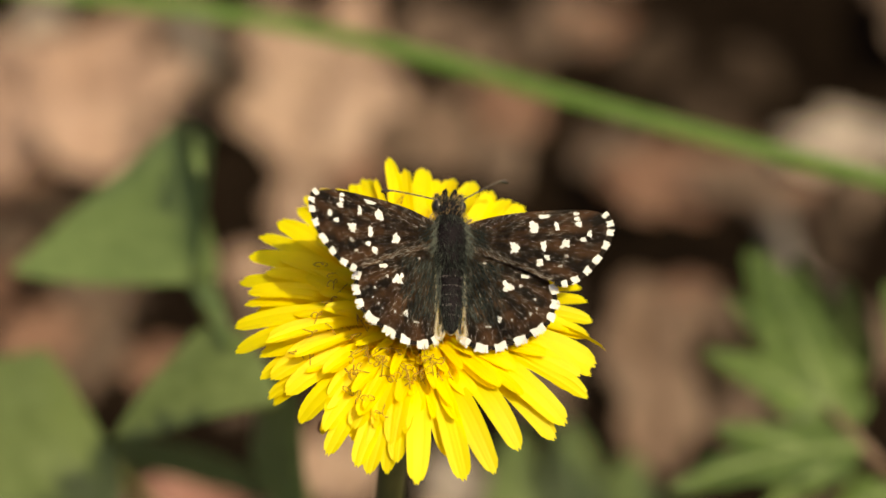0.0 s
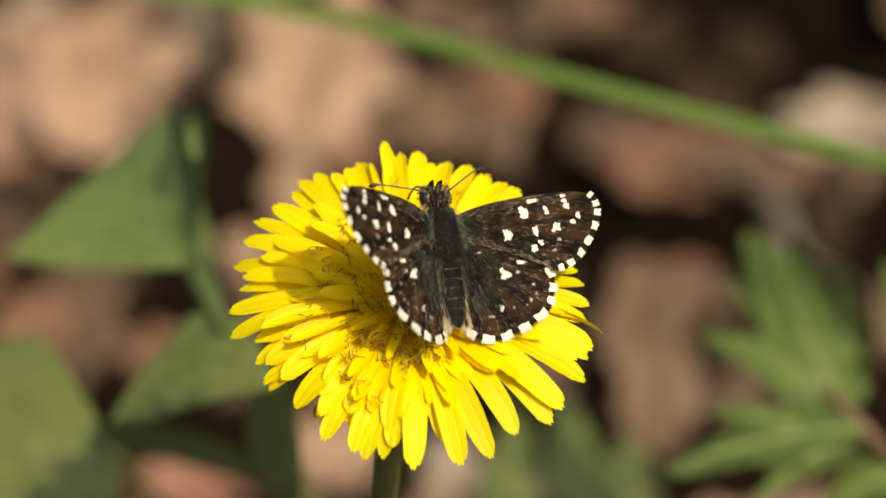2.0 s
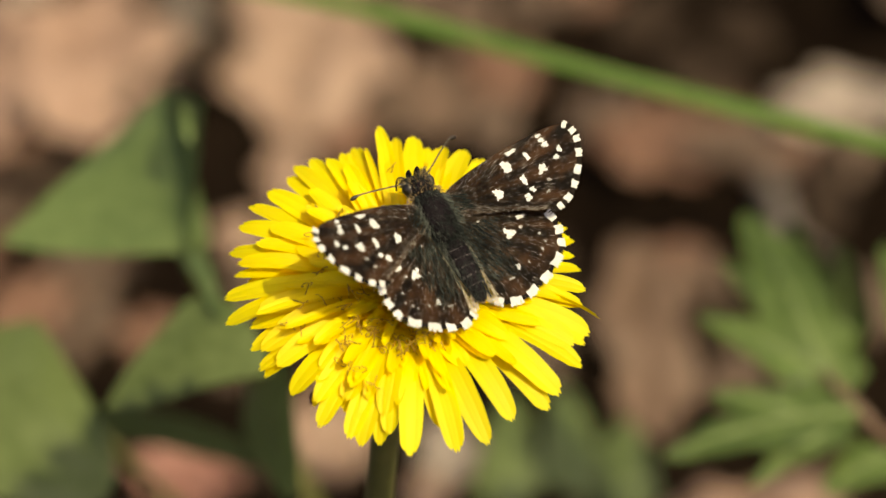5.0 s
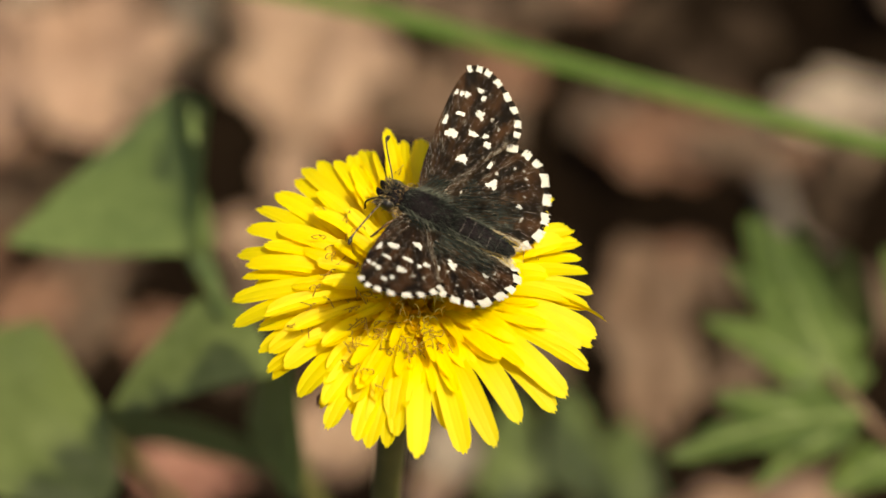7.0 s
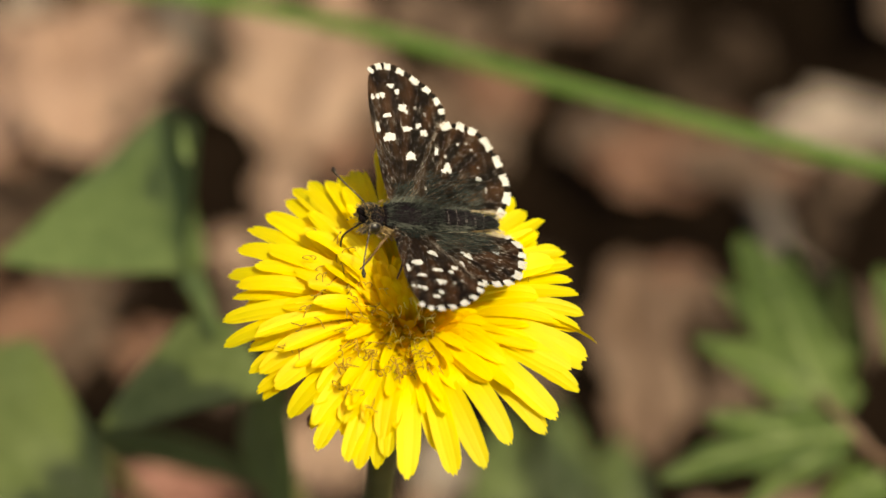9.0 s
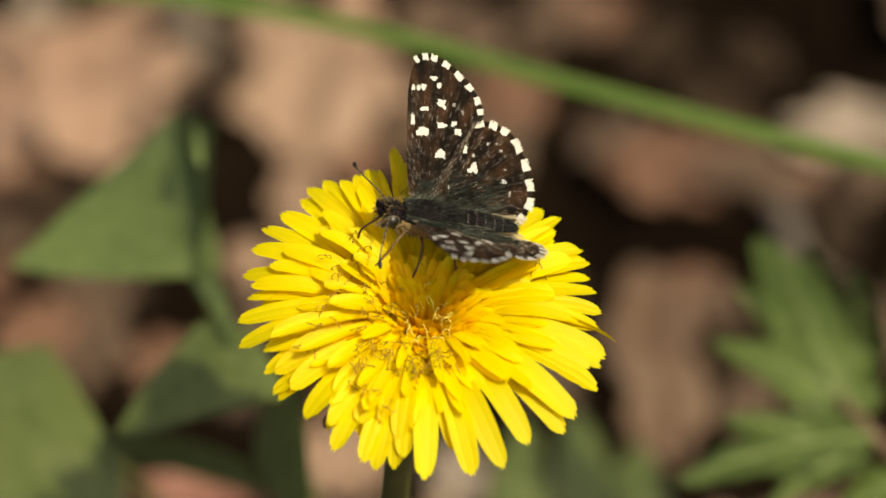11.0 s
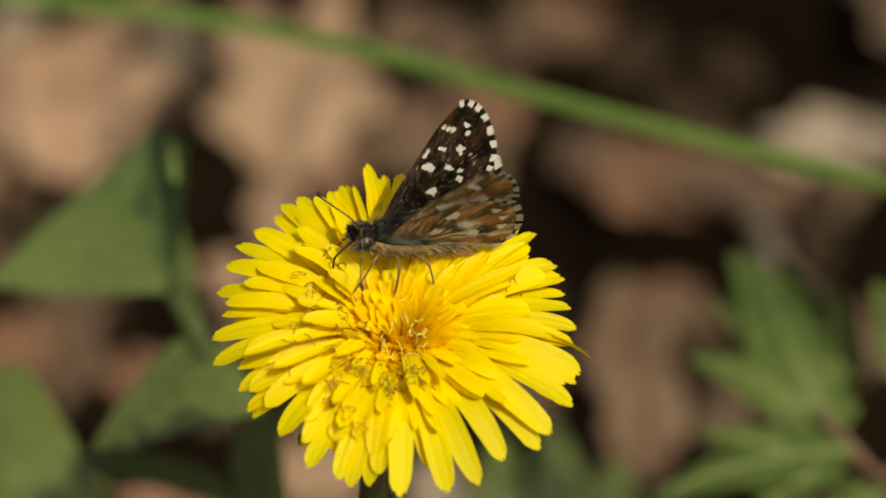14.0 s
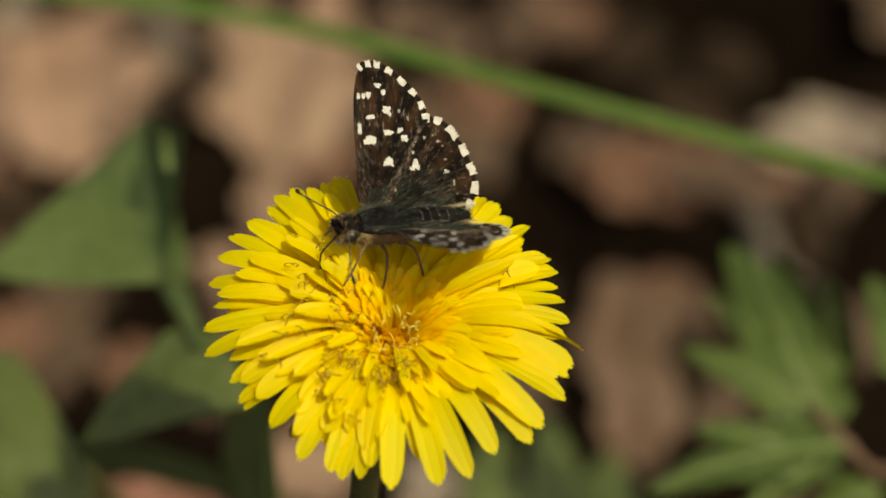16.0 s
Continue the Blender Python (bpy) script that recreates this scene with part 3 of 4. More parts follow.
plant("cut_leaved_plant", "green plant with deeply cut pointed leaflets on a brown stalk", "plant", (60, 44, 0),
      [([(60, 44, -2), (60, 44, 50), (57.6, 56.3, 80.0), (51.9, 53.8, 88.0), (49.0, 55.1, 91.3), (45.7, 60.2, 91.5)], 1.0, 0.6), ([(51.9, 53.8, 88.0), (46.3, 62.7, 86.0), (39.9, 69.0, 84.0)], 0.7, 0.5)],
      [dict(base=(46.3, 59.8, 91.0), tip=(38.5, 83.8, 95.0), left=(-5.1, -1.7, 0.0), right=(5.1, 1.7, -0.0), power=0.6, teeth=0.35),
       dict(base=(45.7, 60.2, 91.5), tip=(32.4, 68.2, 93.0), left=(-2.0, -3.2, 0.0), right=(2.0, 3.2, -0.0), power=0.55, teeth=0.3),
       dict(base=(48.0, 57.5, 90.5), tip=(43.8, 71.8, 92.0), left=(-3.6, -1.0, 0.0), right=(3.6, 1.0, -0.0), power=0.6, teeth=0.2),
       dict(base=(44.7, 64.2, 92.0), tip=(35.6, 76.9, 93.5), left=(-2.1, -1.6, 0.0), right=(2.1, 1.6, -0.0), power=0.55, teeth=0.3),
       dict(base=(46.9, 64.6, 89.0), tip=(43.7, 83.8, 93.0), left=(-1.8, -0.3, -4.5), right=(1.8, 0.3, 4.5), power=0.55, teeth=0.3),
       dict(base=(49.3, 62.4, 88.0), tip=(49.3, 81.2, 92.0), left=(-2.2, -0.0, -5.2), right=(2.2, 0.0, 5.2), power=0.55, teeth=0.3),
       dict(base=(48.9, 54.3, 91.5), tip=(26.9, 46.8, 92.0), left=(1.6, -4.8, 0.0), right=(-1.6, 4.8, -0.0), power=0.6, teeth=0.35),
       dict(base=(44.3, 52.5, 92.0), tip=(32.8, 54.9, 93.5), left=(-0.7, -3.4, 0.0), right=(0.7, 3.4, -0.0), power=0.55, teeth=0.3),
       dict(base=(45.3, 50.3, 92.4), tip=(36.3, 44.2, 90.0), left=(1.3, -2.0, 0.0), right=(-1.3, 2.0, -0.0), power=0.65, teeth=0.3),
       dict(base=(52.4, 50.1, 89.0), tip=(44.5, 45.1, 88.0), left=(2.0, -3.1, 0.0), right=(-2.0, 3.1, -0.0), power=0.6, teeth=0.3),
       dict(base=(57.2, 61.0, 94.0), tip=(53.7, 75.5, 97.0), left=(-3.0, -0.8, 0.0), right=(3.0, 0.8, -0.0), power=0.55, teeth=0.3)],
      CUTLEAF, STALK)


def grass_blade():
    line = bezier([(90, 62, -1), (84, 64, 70), (74, 69, 108), (62.5, 68.1, 114.7), (51.7, 72.3, 114.7), (35.4, 79.2, 114.7), (16.8, 87.6, 114.7), (-2.5, 96.5, 114.7), (-22.3, 103.4, 114.7), (-37.0, 106.6, 114.7), (-49.1, 109.4, 114.7), (-69.6, 113.8, 114.7), (-96, 114, 96)], 60)

    def fn(u, v):
        i = min(int(u * 60), 59)
        p = line[i].lerp(line[i + 1], u * 60 - i)
        d = (line[i + 1] - line[i]).normalized()
        w = Vector((0, 0.67, 0.74)).cross(d).cross(d).normalized() if abs(d.z) < 0.9 else Vector((0, 1, 0))
        s = v * 2 - 1
        half = 0.95 * min(1, (1 - u) * 5 + 0.1)
        return p + w * (s * half) + Vector((0, -0.4, -0.5)) * (1 - s * s) * -0.7
    vs, fs, uv = grid(60, 6, fn)
    o = Vector((90, 62, 0))
    ob = new("grass_blade", mesh("grass_blade", [tuple(Vector(v) - o) for v in vs], fs, GRASS, uvs=uv))
    ob.location = o * MM
    rv, rf, ru = tube([tuple(Vector(vs[i * 7 + 3]) - o + Vector((0, 0, 0.05))) for i in range(58)], [0.14] * 58, 5)
    part("midrib", mesh("midrib", rv, rf, RIB, uvs=ru), ob)
    tagged(ob, "long arching green grass blade", "grass blade")


grass_blade()


# ---------------------------------------------------------------- dandelion
def petal_mesh(base, tip, width, a0, a1, cup, seed, mat, cols=8, rows=11, turn=12):
    """A strap petal that leaves (radius, height) base at a slope of a0 degrees and comes to tip at a1, with a blunt tip of five small teeth."""
    r = random.Random(seed)
    p0, p1 = Vector(base), Vector(tip)
    reach = (p1 - p0).length * 1.12
    d0 = Vector((math.cos(radians(a0)), math.sin(radians(a0)))) * reach
    d1 = Vector((math.cos(radians(a1)), math.sin(radians(a1)))) * reach
    bend, twist, ripple = r.uniform(-0.35, 0.35), radians(r.uniform(-turn, turn)), r.uniform(0, 6)
    tooth = [0.0 if k % 2 else r.uniform(0.008, 0.024) for k in range(cols + 1)]
    fold = r.uniform(0.008, 0.03)

    def fn(u, v):
        s = v * 2 - 1
        u = u ** 0.85
        uu = u - (tooth[round(v * cols)] + 0.05 * abs(s) ** 2.2) * max(0, (u - 0.8) / 0.2) ** 2
        h0, h1, h2, h3 = 2 * uu ** 3 - 3 * uu ** 2 + 1, uu ** 3 - 2 * uu ** 2 + uu, 3 * uu ** 2 - 2 * uu ** 3, uu ** 3 - uu ** 2
        p = p0 * h0 + d0 * h1 + p1 * h2 + d1 * h3
        w = 0.42 + 0.58 * min(1, uu / 0.6) ** 1.2
        w *= 1 - 0.48 * max(0, (uu - 0.74) / 0.26) ** 2.2 + 0.04 * math.sin(uu * 9 + ripple)
        y = s * width / 2 * w
        h = cup * width * (s * s * 0.5 - 0.25) * (1 - 0.6 * u) + fold * width * math.cos(s * 2.5 * math.pi) + 0.05 * width * math.sin(uu * 7 + ripple)
        tw = twist * u
        return p.x, y * math.cos(tw) - h * math.sin(tw) + bend * u * u * (1 - u) * 4, p.y + h * math.cos(tw) + y * math.sin(tw)
    vs, fs, uv = grid(rows, cols, fn)
    return mesh("petal", vs, fs, mat, uvs=uv)


def stigma_mesh(seed):
    """A thin style that forks into two curled branches."""
    r = random.Random(seed)
    pieces = []
    tall = r.uniform(0.7, 1.5)
    pieces.append(tube([(0, 0, -0.6), (0.1, 0, tall * 0.5), (0.2, 0, tall)], [0.05, 0.042, 0.038], 4))
    for s in (-1, 1):
        pts = [(0.2, 0, tall)]
        turn = r.uniform(3.8, 5.6)
        for k in range(1, 10):
            a = k / 9 * turn
            pts.append((0.2 + 0.03 * k, s * (0.30 * (1 - math.cos(a))), tall + 0.32 * math.sin(a)))
        pieces.append(tube(pts, [0.04] * 10, 4))
    vs, fs, uv, _ = join(*pieces)
    return mesh("stigma", vs, fs, STIGMA, uvs=uv)


# the petals that can be told apart: direction, reach, width in millimetres, layer from the lowest up
FRONT_PETALS = (
    (192, 16.3, 1.8, 1), (198, 14.5, 1.5, 1.6), (204, 15, 1.5, 1), (207, 14.4, 1.7, 1.5), (211, 15.2, 1.4, 0.6), (213, 15, 1.5, 0), (215, 14, 1.8, 1.6), (226, 14.7, 2.1, 1),
    (235, 14.2, 1.7, 1.4), (239, 15.5, 1.8, 0.4), (250, 15.6, 1.8, 0.7), (254, 15.7, 1.8, 0.2), (262, 14.6, 1.9, 1.2), (259, 15.2, 1.7, 0), (269, 16.5, 2.2, 1), (280, 13.8, 1.8, 0.8),
    (283, 16.7, 2, 1), (292, 16.9, 1.9, 1), (303, 15.8, 1.9, 1), (314, 16.7, 1.8, 0.4), (319, 16.7, 2.1, 1.2), (331, 16.6, 1.8, 0.5), (336, 15.3, 2, 1.4), (339, 16, 1.2, 0.5))
SIDE_PETALS = (
    (342, 16.1, 2, 1), (352, 15, 1.3, 1), (358, 15.2, 1.3, 1), (6, 14.9, 1.5, 1), (13, 14.7, 1.2, 0.3), (17, 15, 1.5, 1), (20, 14.8, 1.3, 0.6), (37, 15.1, 1.4, 1), (33, 13.7, 1.6, 1.4),
    (32, 13.4, 1.2, 0.5), (183, 16.1, 1.7, 1), (173, 15.4, 1.3, 0), (170, 15.2, 1.3, 1), (165, 16.3, 1.4, 0), (157, 16.2, 1.5, 1), (149, 16.4, 1.5, 1), (142, 15.8, 1.6, 1.2), (133, 15.8, 1.4, 0.6),
    (44, 14.6, 1.6, 0.6), (26, 14.8, 1.5, 0.4))
REAR_PETALS = (
    (129, 16.1, 1.5, 1), (123, 16, 1.6, 1), (119, 14.9, 1.4, 1.3), (109, 15.3, 2.1, 1), (113, 15.3, 1.5, 0.5), (105, 14.3, 0.6, 1.6), (99, 15.9, 1.3, 2), (95, 14.7, 1.5, 1.8),
    (88, 15.4, 2, 1.2), (78, 14.8, 2.2, 1), (83, 14.6, 1.7, 0.5), (70, 14.8, 2, 1.2), (63, 14.7, 1.8, 0.8), (56, 14.7, 1.8, 1), (51, 15, 1.7, 0.6))
UPPER_PETALS = (
    (229, 11.8, 1.7, 2), (244, 12.9, 2, 1.8), (235, 10.7, 1.7, 2.3), (251, 11.3, 1.4, 1.8), (260, 13.4, 2, 1.7), (317, 14.3, 1.8, 1.9), (297, 10, 1.9, 2.2), (302, 10.1, 1.5, 2),
    (183, 10.9, 1.7, 2.2), (193, 13.4, 1.5, 2), (163, 10.3, 1.7, 2.2), (157, 13.2, 1.7, 2), (191, 9.6, 1.7, 2.3), (351, 13.3, 1.5, 1.9), (0, 11.3, 1.7, 2.2),
    (348, 10.7, 1.7, 2.2), (18, 13.3, 1.7, 1.8), (16, 10.3, 1.7, 2.3), (328, 9.1, 1.7, 2.3), (268, 10.1, 1.7, 2.2), (263, 11.6, 1.5, 1.9), (341, 12.1, 1.7, 2), (140, 9.5, 1.6, 2.3), (135, 12.4, 1.6, 2.2))


def dandelion():
    root = tagged(new("dandelion"), "yellow dandelion flower in full bloom on a green stem", "flower")
    head = HEAD.copy()
    z = HEAD.to_3x3() @ Vector((0, 0, 1))
    foot = HEAD.translation / MM - z * 9
    vs, fs, uv = stalk([(-6, 6, -2), (-6.4, 4, 50), (-4.6, 3.2, 110), tuple(foot - Vector((1.3, 0, 0))), tuple(foot + z * 3)], 1.45, 1.3, 24)
    part("stem", mesh("stem", vs, fs, STEM, uvs=uv), root)
    prof = [(0, -9.6), (2.0, -9.5), (3.4, -8.2), (3.9, -6.4), (3.8, -4.8), (3.4, -3.8), (2.2, -3.0), (0, -2.6)]
    pts = bezier([(a, 0, b) for a, b in prof], 20)
    vs, fs, uv = grid(20, 24, lambda u, v: (pts[round(u * 20)].x * math.cos(v * 2 * math.pi), pts[round(u * 20)].x * math.sin(v * 2 * math.pi), pts[round(u * 20)].z))
    part("receptacle", mesh("receptacle", vs, fs, BRACT, uvs=uv), root, "green flower base", head)
    vs, fs, uv = grid(10, 24, lambda u, v: ((0.02 + 3.5 * u) * math.cos(v * 2 * math.pi), (0.02 + 3.5 * u) * math.sin(v * 2 * math.pi), -0.6 - 1.4 * u * u + 0.25 * noise.noise((u * 9, v * 20, 0))))
    part("floret_cushion", mesh("floret_cushion", vs, fs, ORANGE, uvs=[(a * 8, 0.5) for a, b in uv]), root, "packed yellow florets", head)
    brm = mesh("bract", *grid(8, 4, lambda u, v: (3.3 + 1.0 * math.sin(u * 2.6) + 1.2 * u * u, (v * 2 - 1) * 0.95 * (1 - u) ** 0.6, -8.6 + 6.2 * u + 0.1 * (v * 2 - 1) ** 2))[:2], BRACT)
    for k in range(16):
        part("bract", brm, root, m=head @ pose(0, 0, 0, 0, 0, k * 22.5 + (k % 2) * 6) @ pose(0, 0, (k % 2) * -0.3 * MM))
    part("bract", petal_mesh((3.4, -7.6), (10.9, -8.7), 1.5, 18, -28, 0.4, 95, DRY["rust"]), root, "withered brown bract bent down", head @ pose(0, 0, 0, 0, 0, 215))
    r, late = random.Random(11), random.Random(12)
    stig = [stigma_mesh(s) for s in range(10)]

    def clear_of_butterfly(p, at):
        """No stigma stands up where the butterfly sits and turns."""
        x, y, _ = (head.inverted() @ p.matrix_basis @ (Vector(at) * MM)) / MM
        return math.hypot(x - 2.5, y - 4.5) > 7 and math.hypot(x - 6.3, y + 3) > 5.4

    def put(az, me, stigma_at=None, lean=0.0, skew=0.0, forward=0.0):
        p = part("petal", me, root, m=head @ pose(0, forward * MM, 0, 0, 0, az) @ pose(2.0 * MM, 0, 0, lean, 0, skew) @ pose(-2.0 * MM, 0, 0))
        if stigma_at:
            sm, at = r.choice(stig), pose(stigma_at[0] * MM, stigma_at[1] * MM, stigma_at[2] * MM, r.uniform(-40, 40), r.uniform(-10, 60), r.uniform(0, 360))
            if clear_of_butterfly(p, stigma_at):
                part("stigma", sm, p, m=at)
        return p

    def on_petal(me, row, col):
        v = me.vertices[row * 9 + col].co / MM
        return v.x, v.y, v.z + 0.05

    def add_stigma(p, me, row):
        a, b, c = on_petal(me, row, late.choice((1, 3, 5, 7)))
        sm, at = late.choice(stig), pose(a * MM, b * MM, c * MM, late.uniform(-60, 60), late.uniform(0, 70), late.uniform(0, 360))
        if clear_of_butterfly(p, (a, b, c)):
            part("stigma", sm, p, m=at)

    height = lambda az, layer: 1.1 * math.sin(radians(az)) - 0.9 + 0.8 * layer + 0.6 * max(0, layer - 1.0)
    seed = 0
    for row in (FRONT_PETALS, SIDE_PETALS, REAR_PETALS, UPPER_PETALS):
        for az, reach, wid, layer in row:
            seed += 1
            side = abs(math.cos(radians(az)))
            back = max(0, math.sin(radians(az)))
            me = petal_mesh((2.2, -2.6 + 0.35 * layer), (reach, height(az, layer)), wid * (1.0 + 0.2 * side), 44 + 5 * layer, -36 + 20 * back + 7 * layer + r.uniform(-6, 6), 0.22 + 0.25 * back, seed, YELLOW, turn=20)
            p = put(az, me, on_petal(me, r.choice((6, 7, 8)), r.choice((2, 4, 6))) if layer > 1.3 and 35 < az < 330 and r.random() < 0.8 else None, r.uniform(-4, 4))
            if layer > 0.9 and (az > 322 or 8 < az < 45) and late.random() < 0.75:
                add_stigma(p, me, late.choice((7, 8)))
    # one petal turned on its edge
    put(349, petal_mesh((2.2, -2.4), (16.6, height(349, 1)), 1.5, 46, -26, 0.5, 90, YELLOW), lean=-54)
    # shorter petals between and above them, ring by ring
    rings = ((26, 12.6, 15.0, 0.2, 1.45, 0.0, -26), (18, 11.0, 14.0, 1.5, 1.6, 0.15, -14), (24, 9.0, 12.6, 2.6, 1.6, 0.6, -2), (30, 7.4, 11.2, 3.1, 1.4, 0.7, 6), (32, 5.8, 9.2, 3.3, 1.15, 0.55, 14), (34, 4.4, 7.2, 3.4, 0.9, 0.3, 24))
    for k, (n, lo, hi, layer, wid, share, a1) in enumerate(rings):
        for i in range(n):
            az = 360 * (i + r.uniform(-0.35, 0.35)) / n + n * 3
            if k < 2 and 262 < az % 360 < 330:
                continue
            reach, up, slim = r.uniform(lo, hi), layer + r.uniform(-0.7, 0.7), 1.0
            if k > 2 and math.sin(radians(az)) < -0.3:
                reach, slim, up = reach * 1.3, 0.82, up - 0.25
            x, y = reach * math.cos(radians(az)), reach * math.sin(radians(az))
            # trodden lower where the butterfly stands
            trod = k > 1 and (math.hypot(x - 2, y - 4.5) < 7.5 or math.hypot(x - 8, y + 3) < 5)
            top = min(height(az, up), 1.7) if trod else height(az, up)
            rise = 40 + r.uniform(-4, 4) if trod else 52 + 3 * k + r.uniform(-5, 5)
            me = petal_mesh((2.2 - 0.2 * k, -2.4 + 0.25 * k), (reach, top), wid * slim * r.uniform(0.8, 1.2), rise, min(a1, 6) + r.uniform(-9, 9) if trod else a1 + r.uniform(-9, 9), 0.4, 200 + 50 * k + i, YELLOW)
            p = put(az, me, on_petal(me, r.choice((6, 7, 8, 9)), r.choice((2, 4, 6))) if r.random() < share * (0.45 if trod else 1) else None, r.uniform(-12, 12), r.uniform(-10, 10))
            if k > 1 and not trod and y < 3 and late.random() < 0.5:
                add_stigma(p, me, late.choice((5, 6, 7, 8, 9)))
    # the middle: a mound of narrow upright florets, those towards the front shorter and still rolled
    for k in range(190):
        az, rad = k * 137.5 % 360, 0.2 + 4.6 * math.sqrt((k + 0.5) / 190)
        back = math.sin(radians(az)) * rad / 4.8
        top = 2.35 + 0.75 * back - 0.04 * rad + r.uniform(-0.5, 0.5)
        me = petal_mesh((0.5 * rad, -1.4), (rad + 0.3 + r.uniform(-0.2, 0.4), top), r.uniform(0.45, 0.8) + 0.07 * rad, 86, 74 - 10 * rad, 0.8, 700 + k, ORANGE if k % 3 else YELLOW, 8, 7)
        put(az, me, None, r.uniform(-6, 6), r.uniform(-8, 8), -1.3)
    for k in range(20):
        az, rad = k * 137.5, 3.2 * math.sqrt((k + 0.5) / 20)
        p = part("stigma", r.choice(stig), root, m=head @ pose(rad * math.cos(radians(az)) * MM, (rad * math.sin(radians(az)) - 2.0) * MM, r.uniform(0.5, 0.9) * MM, r.uniform(-25, 25), r.uniform(-25, 25), r.uniform(0, 360)))
        p.data = p.data.copy()
        p.data.materials[0] = PALESTIGMA
    return root


dandelion()


# ---------------------------------------------------------------- butterfly
HINGE_Y, HINGE_Z = 1.1, 0.6


def smooth_outline(points, n):
    ring = [(a, b, 0) for a, b in points]
    return [(p.x, p.y) for p in bezier(ring, n)]


FORE = ((0.3, 0.1), (1.9, 0.15), (2.5, 2.5), (2.65, 5.3), (2.65, 7.9), (2.55, 9.9), (2.25, 11.6), (1.75, 12.35), (1.1, 12.6), (0.4, 12.6), (-0.6, 12.2), (-1.65, 11.5), (-2.65, 10.65),
        (-3.4, 9.7), (-3.85, 8.8), (-3.95, 7.85), (-3.4, 6.5), (-2.3, 4.65), (-1.3, 2.7), (-0.4, 0.9), (0.0, 0.1))
HIND = ((0.1, 0.0), (0.0, 1.6), (0.1, 4.2), (-1.2, 6.4), (-2.9, 7.45), (-4.1, 7.75), (-4.9, 7.75), (-5.8, 7.5), (-6.6, 7.1), (-7.4, 6.0), (-8.1, 4.75), (-8.5, 3.55), (-8.8, 2.4),
        (-8.65, 1.2), (-8.15, 0.3), (-7.1, 0.12), (-4.9, 0.1), (-2.4, 0.08), (-0.8, 0.0))
FORE_SPOTS = ((1.21, 6.15, 1.1, 0.85), (1.14, 8.12, 0.95, 0.42), (2.16, 7.12, 0.35, 1.1), (2.15, 9.9, 0.38, 0.5), (1.69, 9.94, 0.38, 0.52), (1.2, 10.02, 0.52, 0.62), (0.27, 10.89, 0.66, 0.44),
              (-0.23, 10.26, 0.42, 0.55), (-0.48, 8.68, 0.8, 0.82), (-0.47, 6.84, 0.95, 0.5), (-1.6, 7.04, 0.48, 0.5), (-2.04, 6.37, 0.7, 0.62), (-0.48, 4.31, 0.95, 0.76), (-1.62, 8.7, 0.35, 0.4), (-2.44, 8.1, 0.28, 0.4))
HIND_SPOTS = ((-3.5, 3.93, 0.8, 0.9), (-3.1, 3.6, 0.45, 0.4), (-2.52, 5.38, 0.36, 0.8), (-3.34, 4.99, 0.28, 0.36), (-4.56, 6.19, 0.24, 0.24), (-6.35, 3.15, 0.6, 0.42), (-6.42, 4.21, 0.32, 0.2),
              (-6.27, 5.41, 0.22, 0.22), (-5.87, 5.79, 0.32, 0.26), (-7.02, 2.15, 0.2, 0.7), (-1.32, 1.94, 0.18, 0.36), (-5.4, 6.35, 0.2, 0.2))
UNDER_SPOTS = ((-3.8, 3.6, 0.8, 0.7), (-2.1, 4.9, 0.7, 0.9), (-5.1, 2.2, 0.7, 0.6), (-6.7, 5.0, 0.6, 0.5), (-7.2, 3.5, 0.6, 0.5), (-1.7, 2.2, 0.6, 0.7), (-5.5, 6.2, 0.5, 0.5))


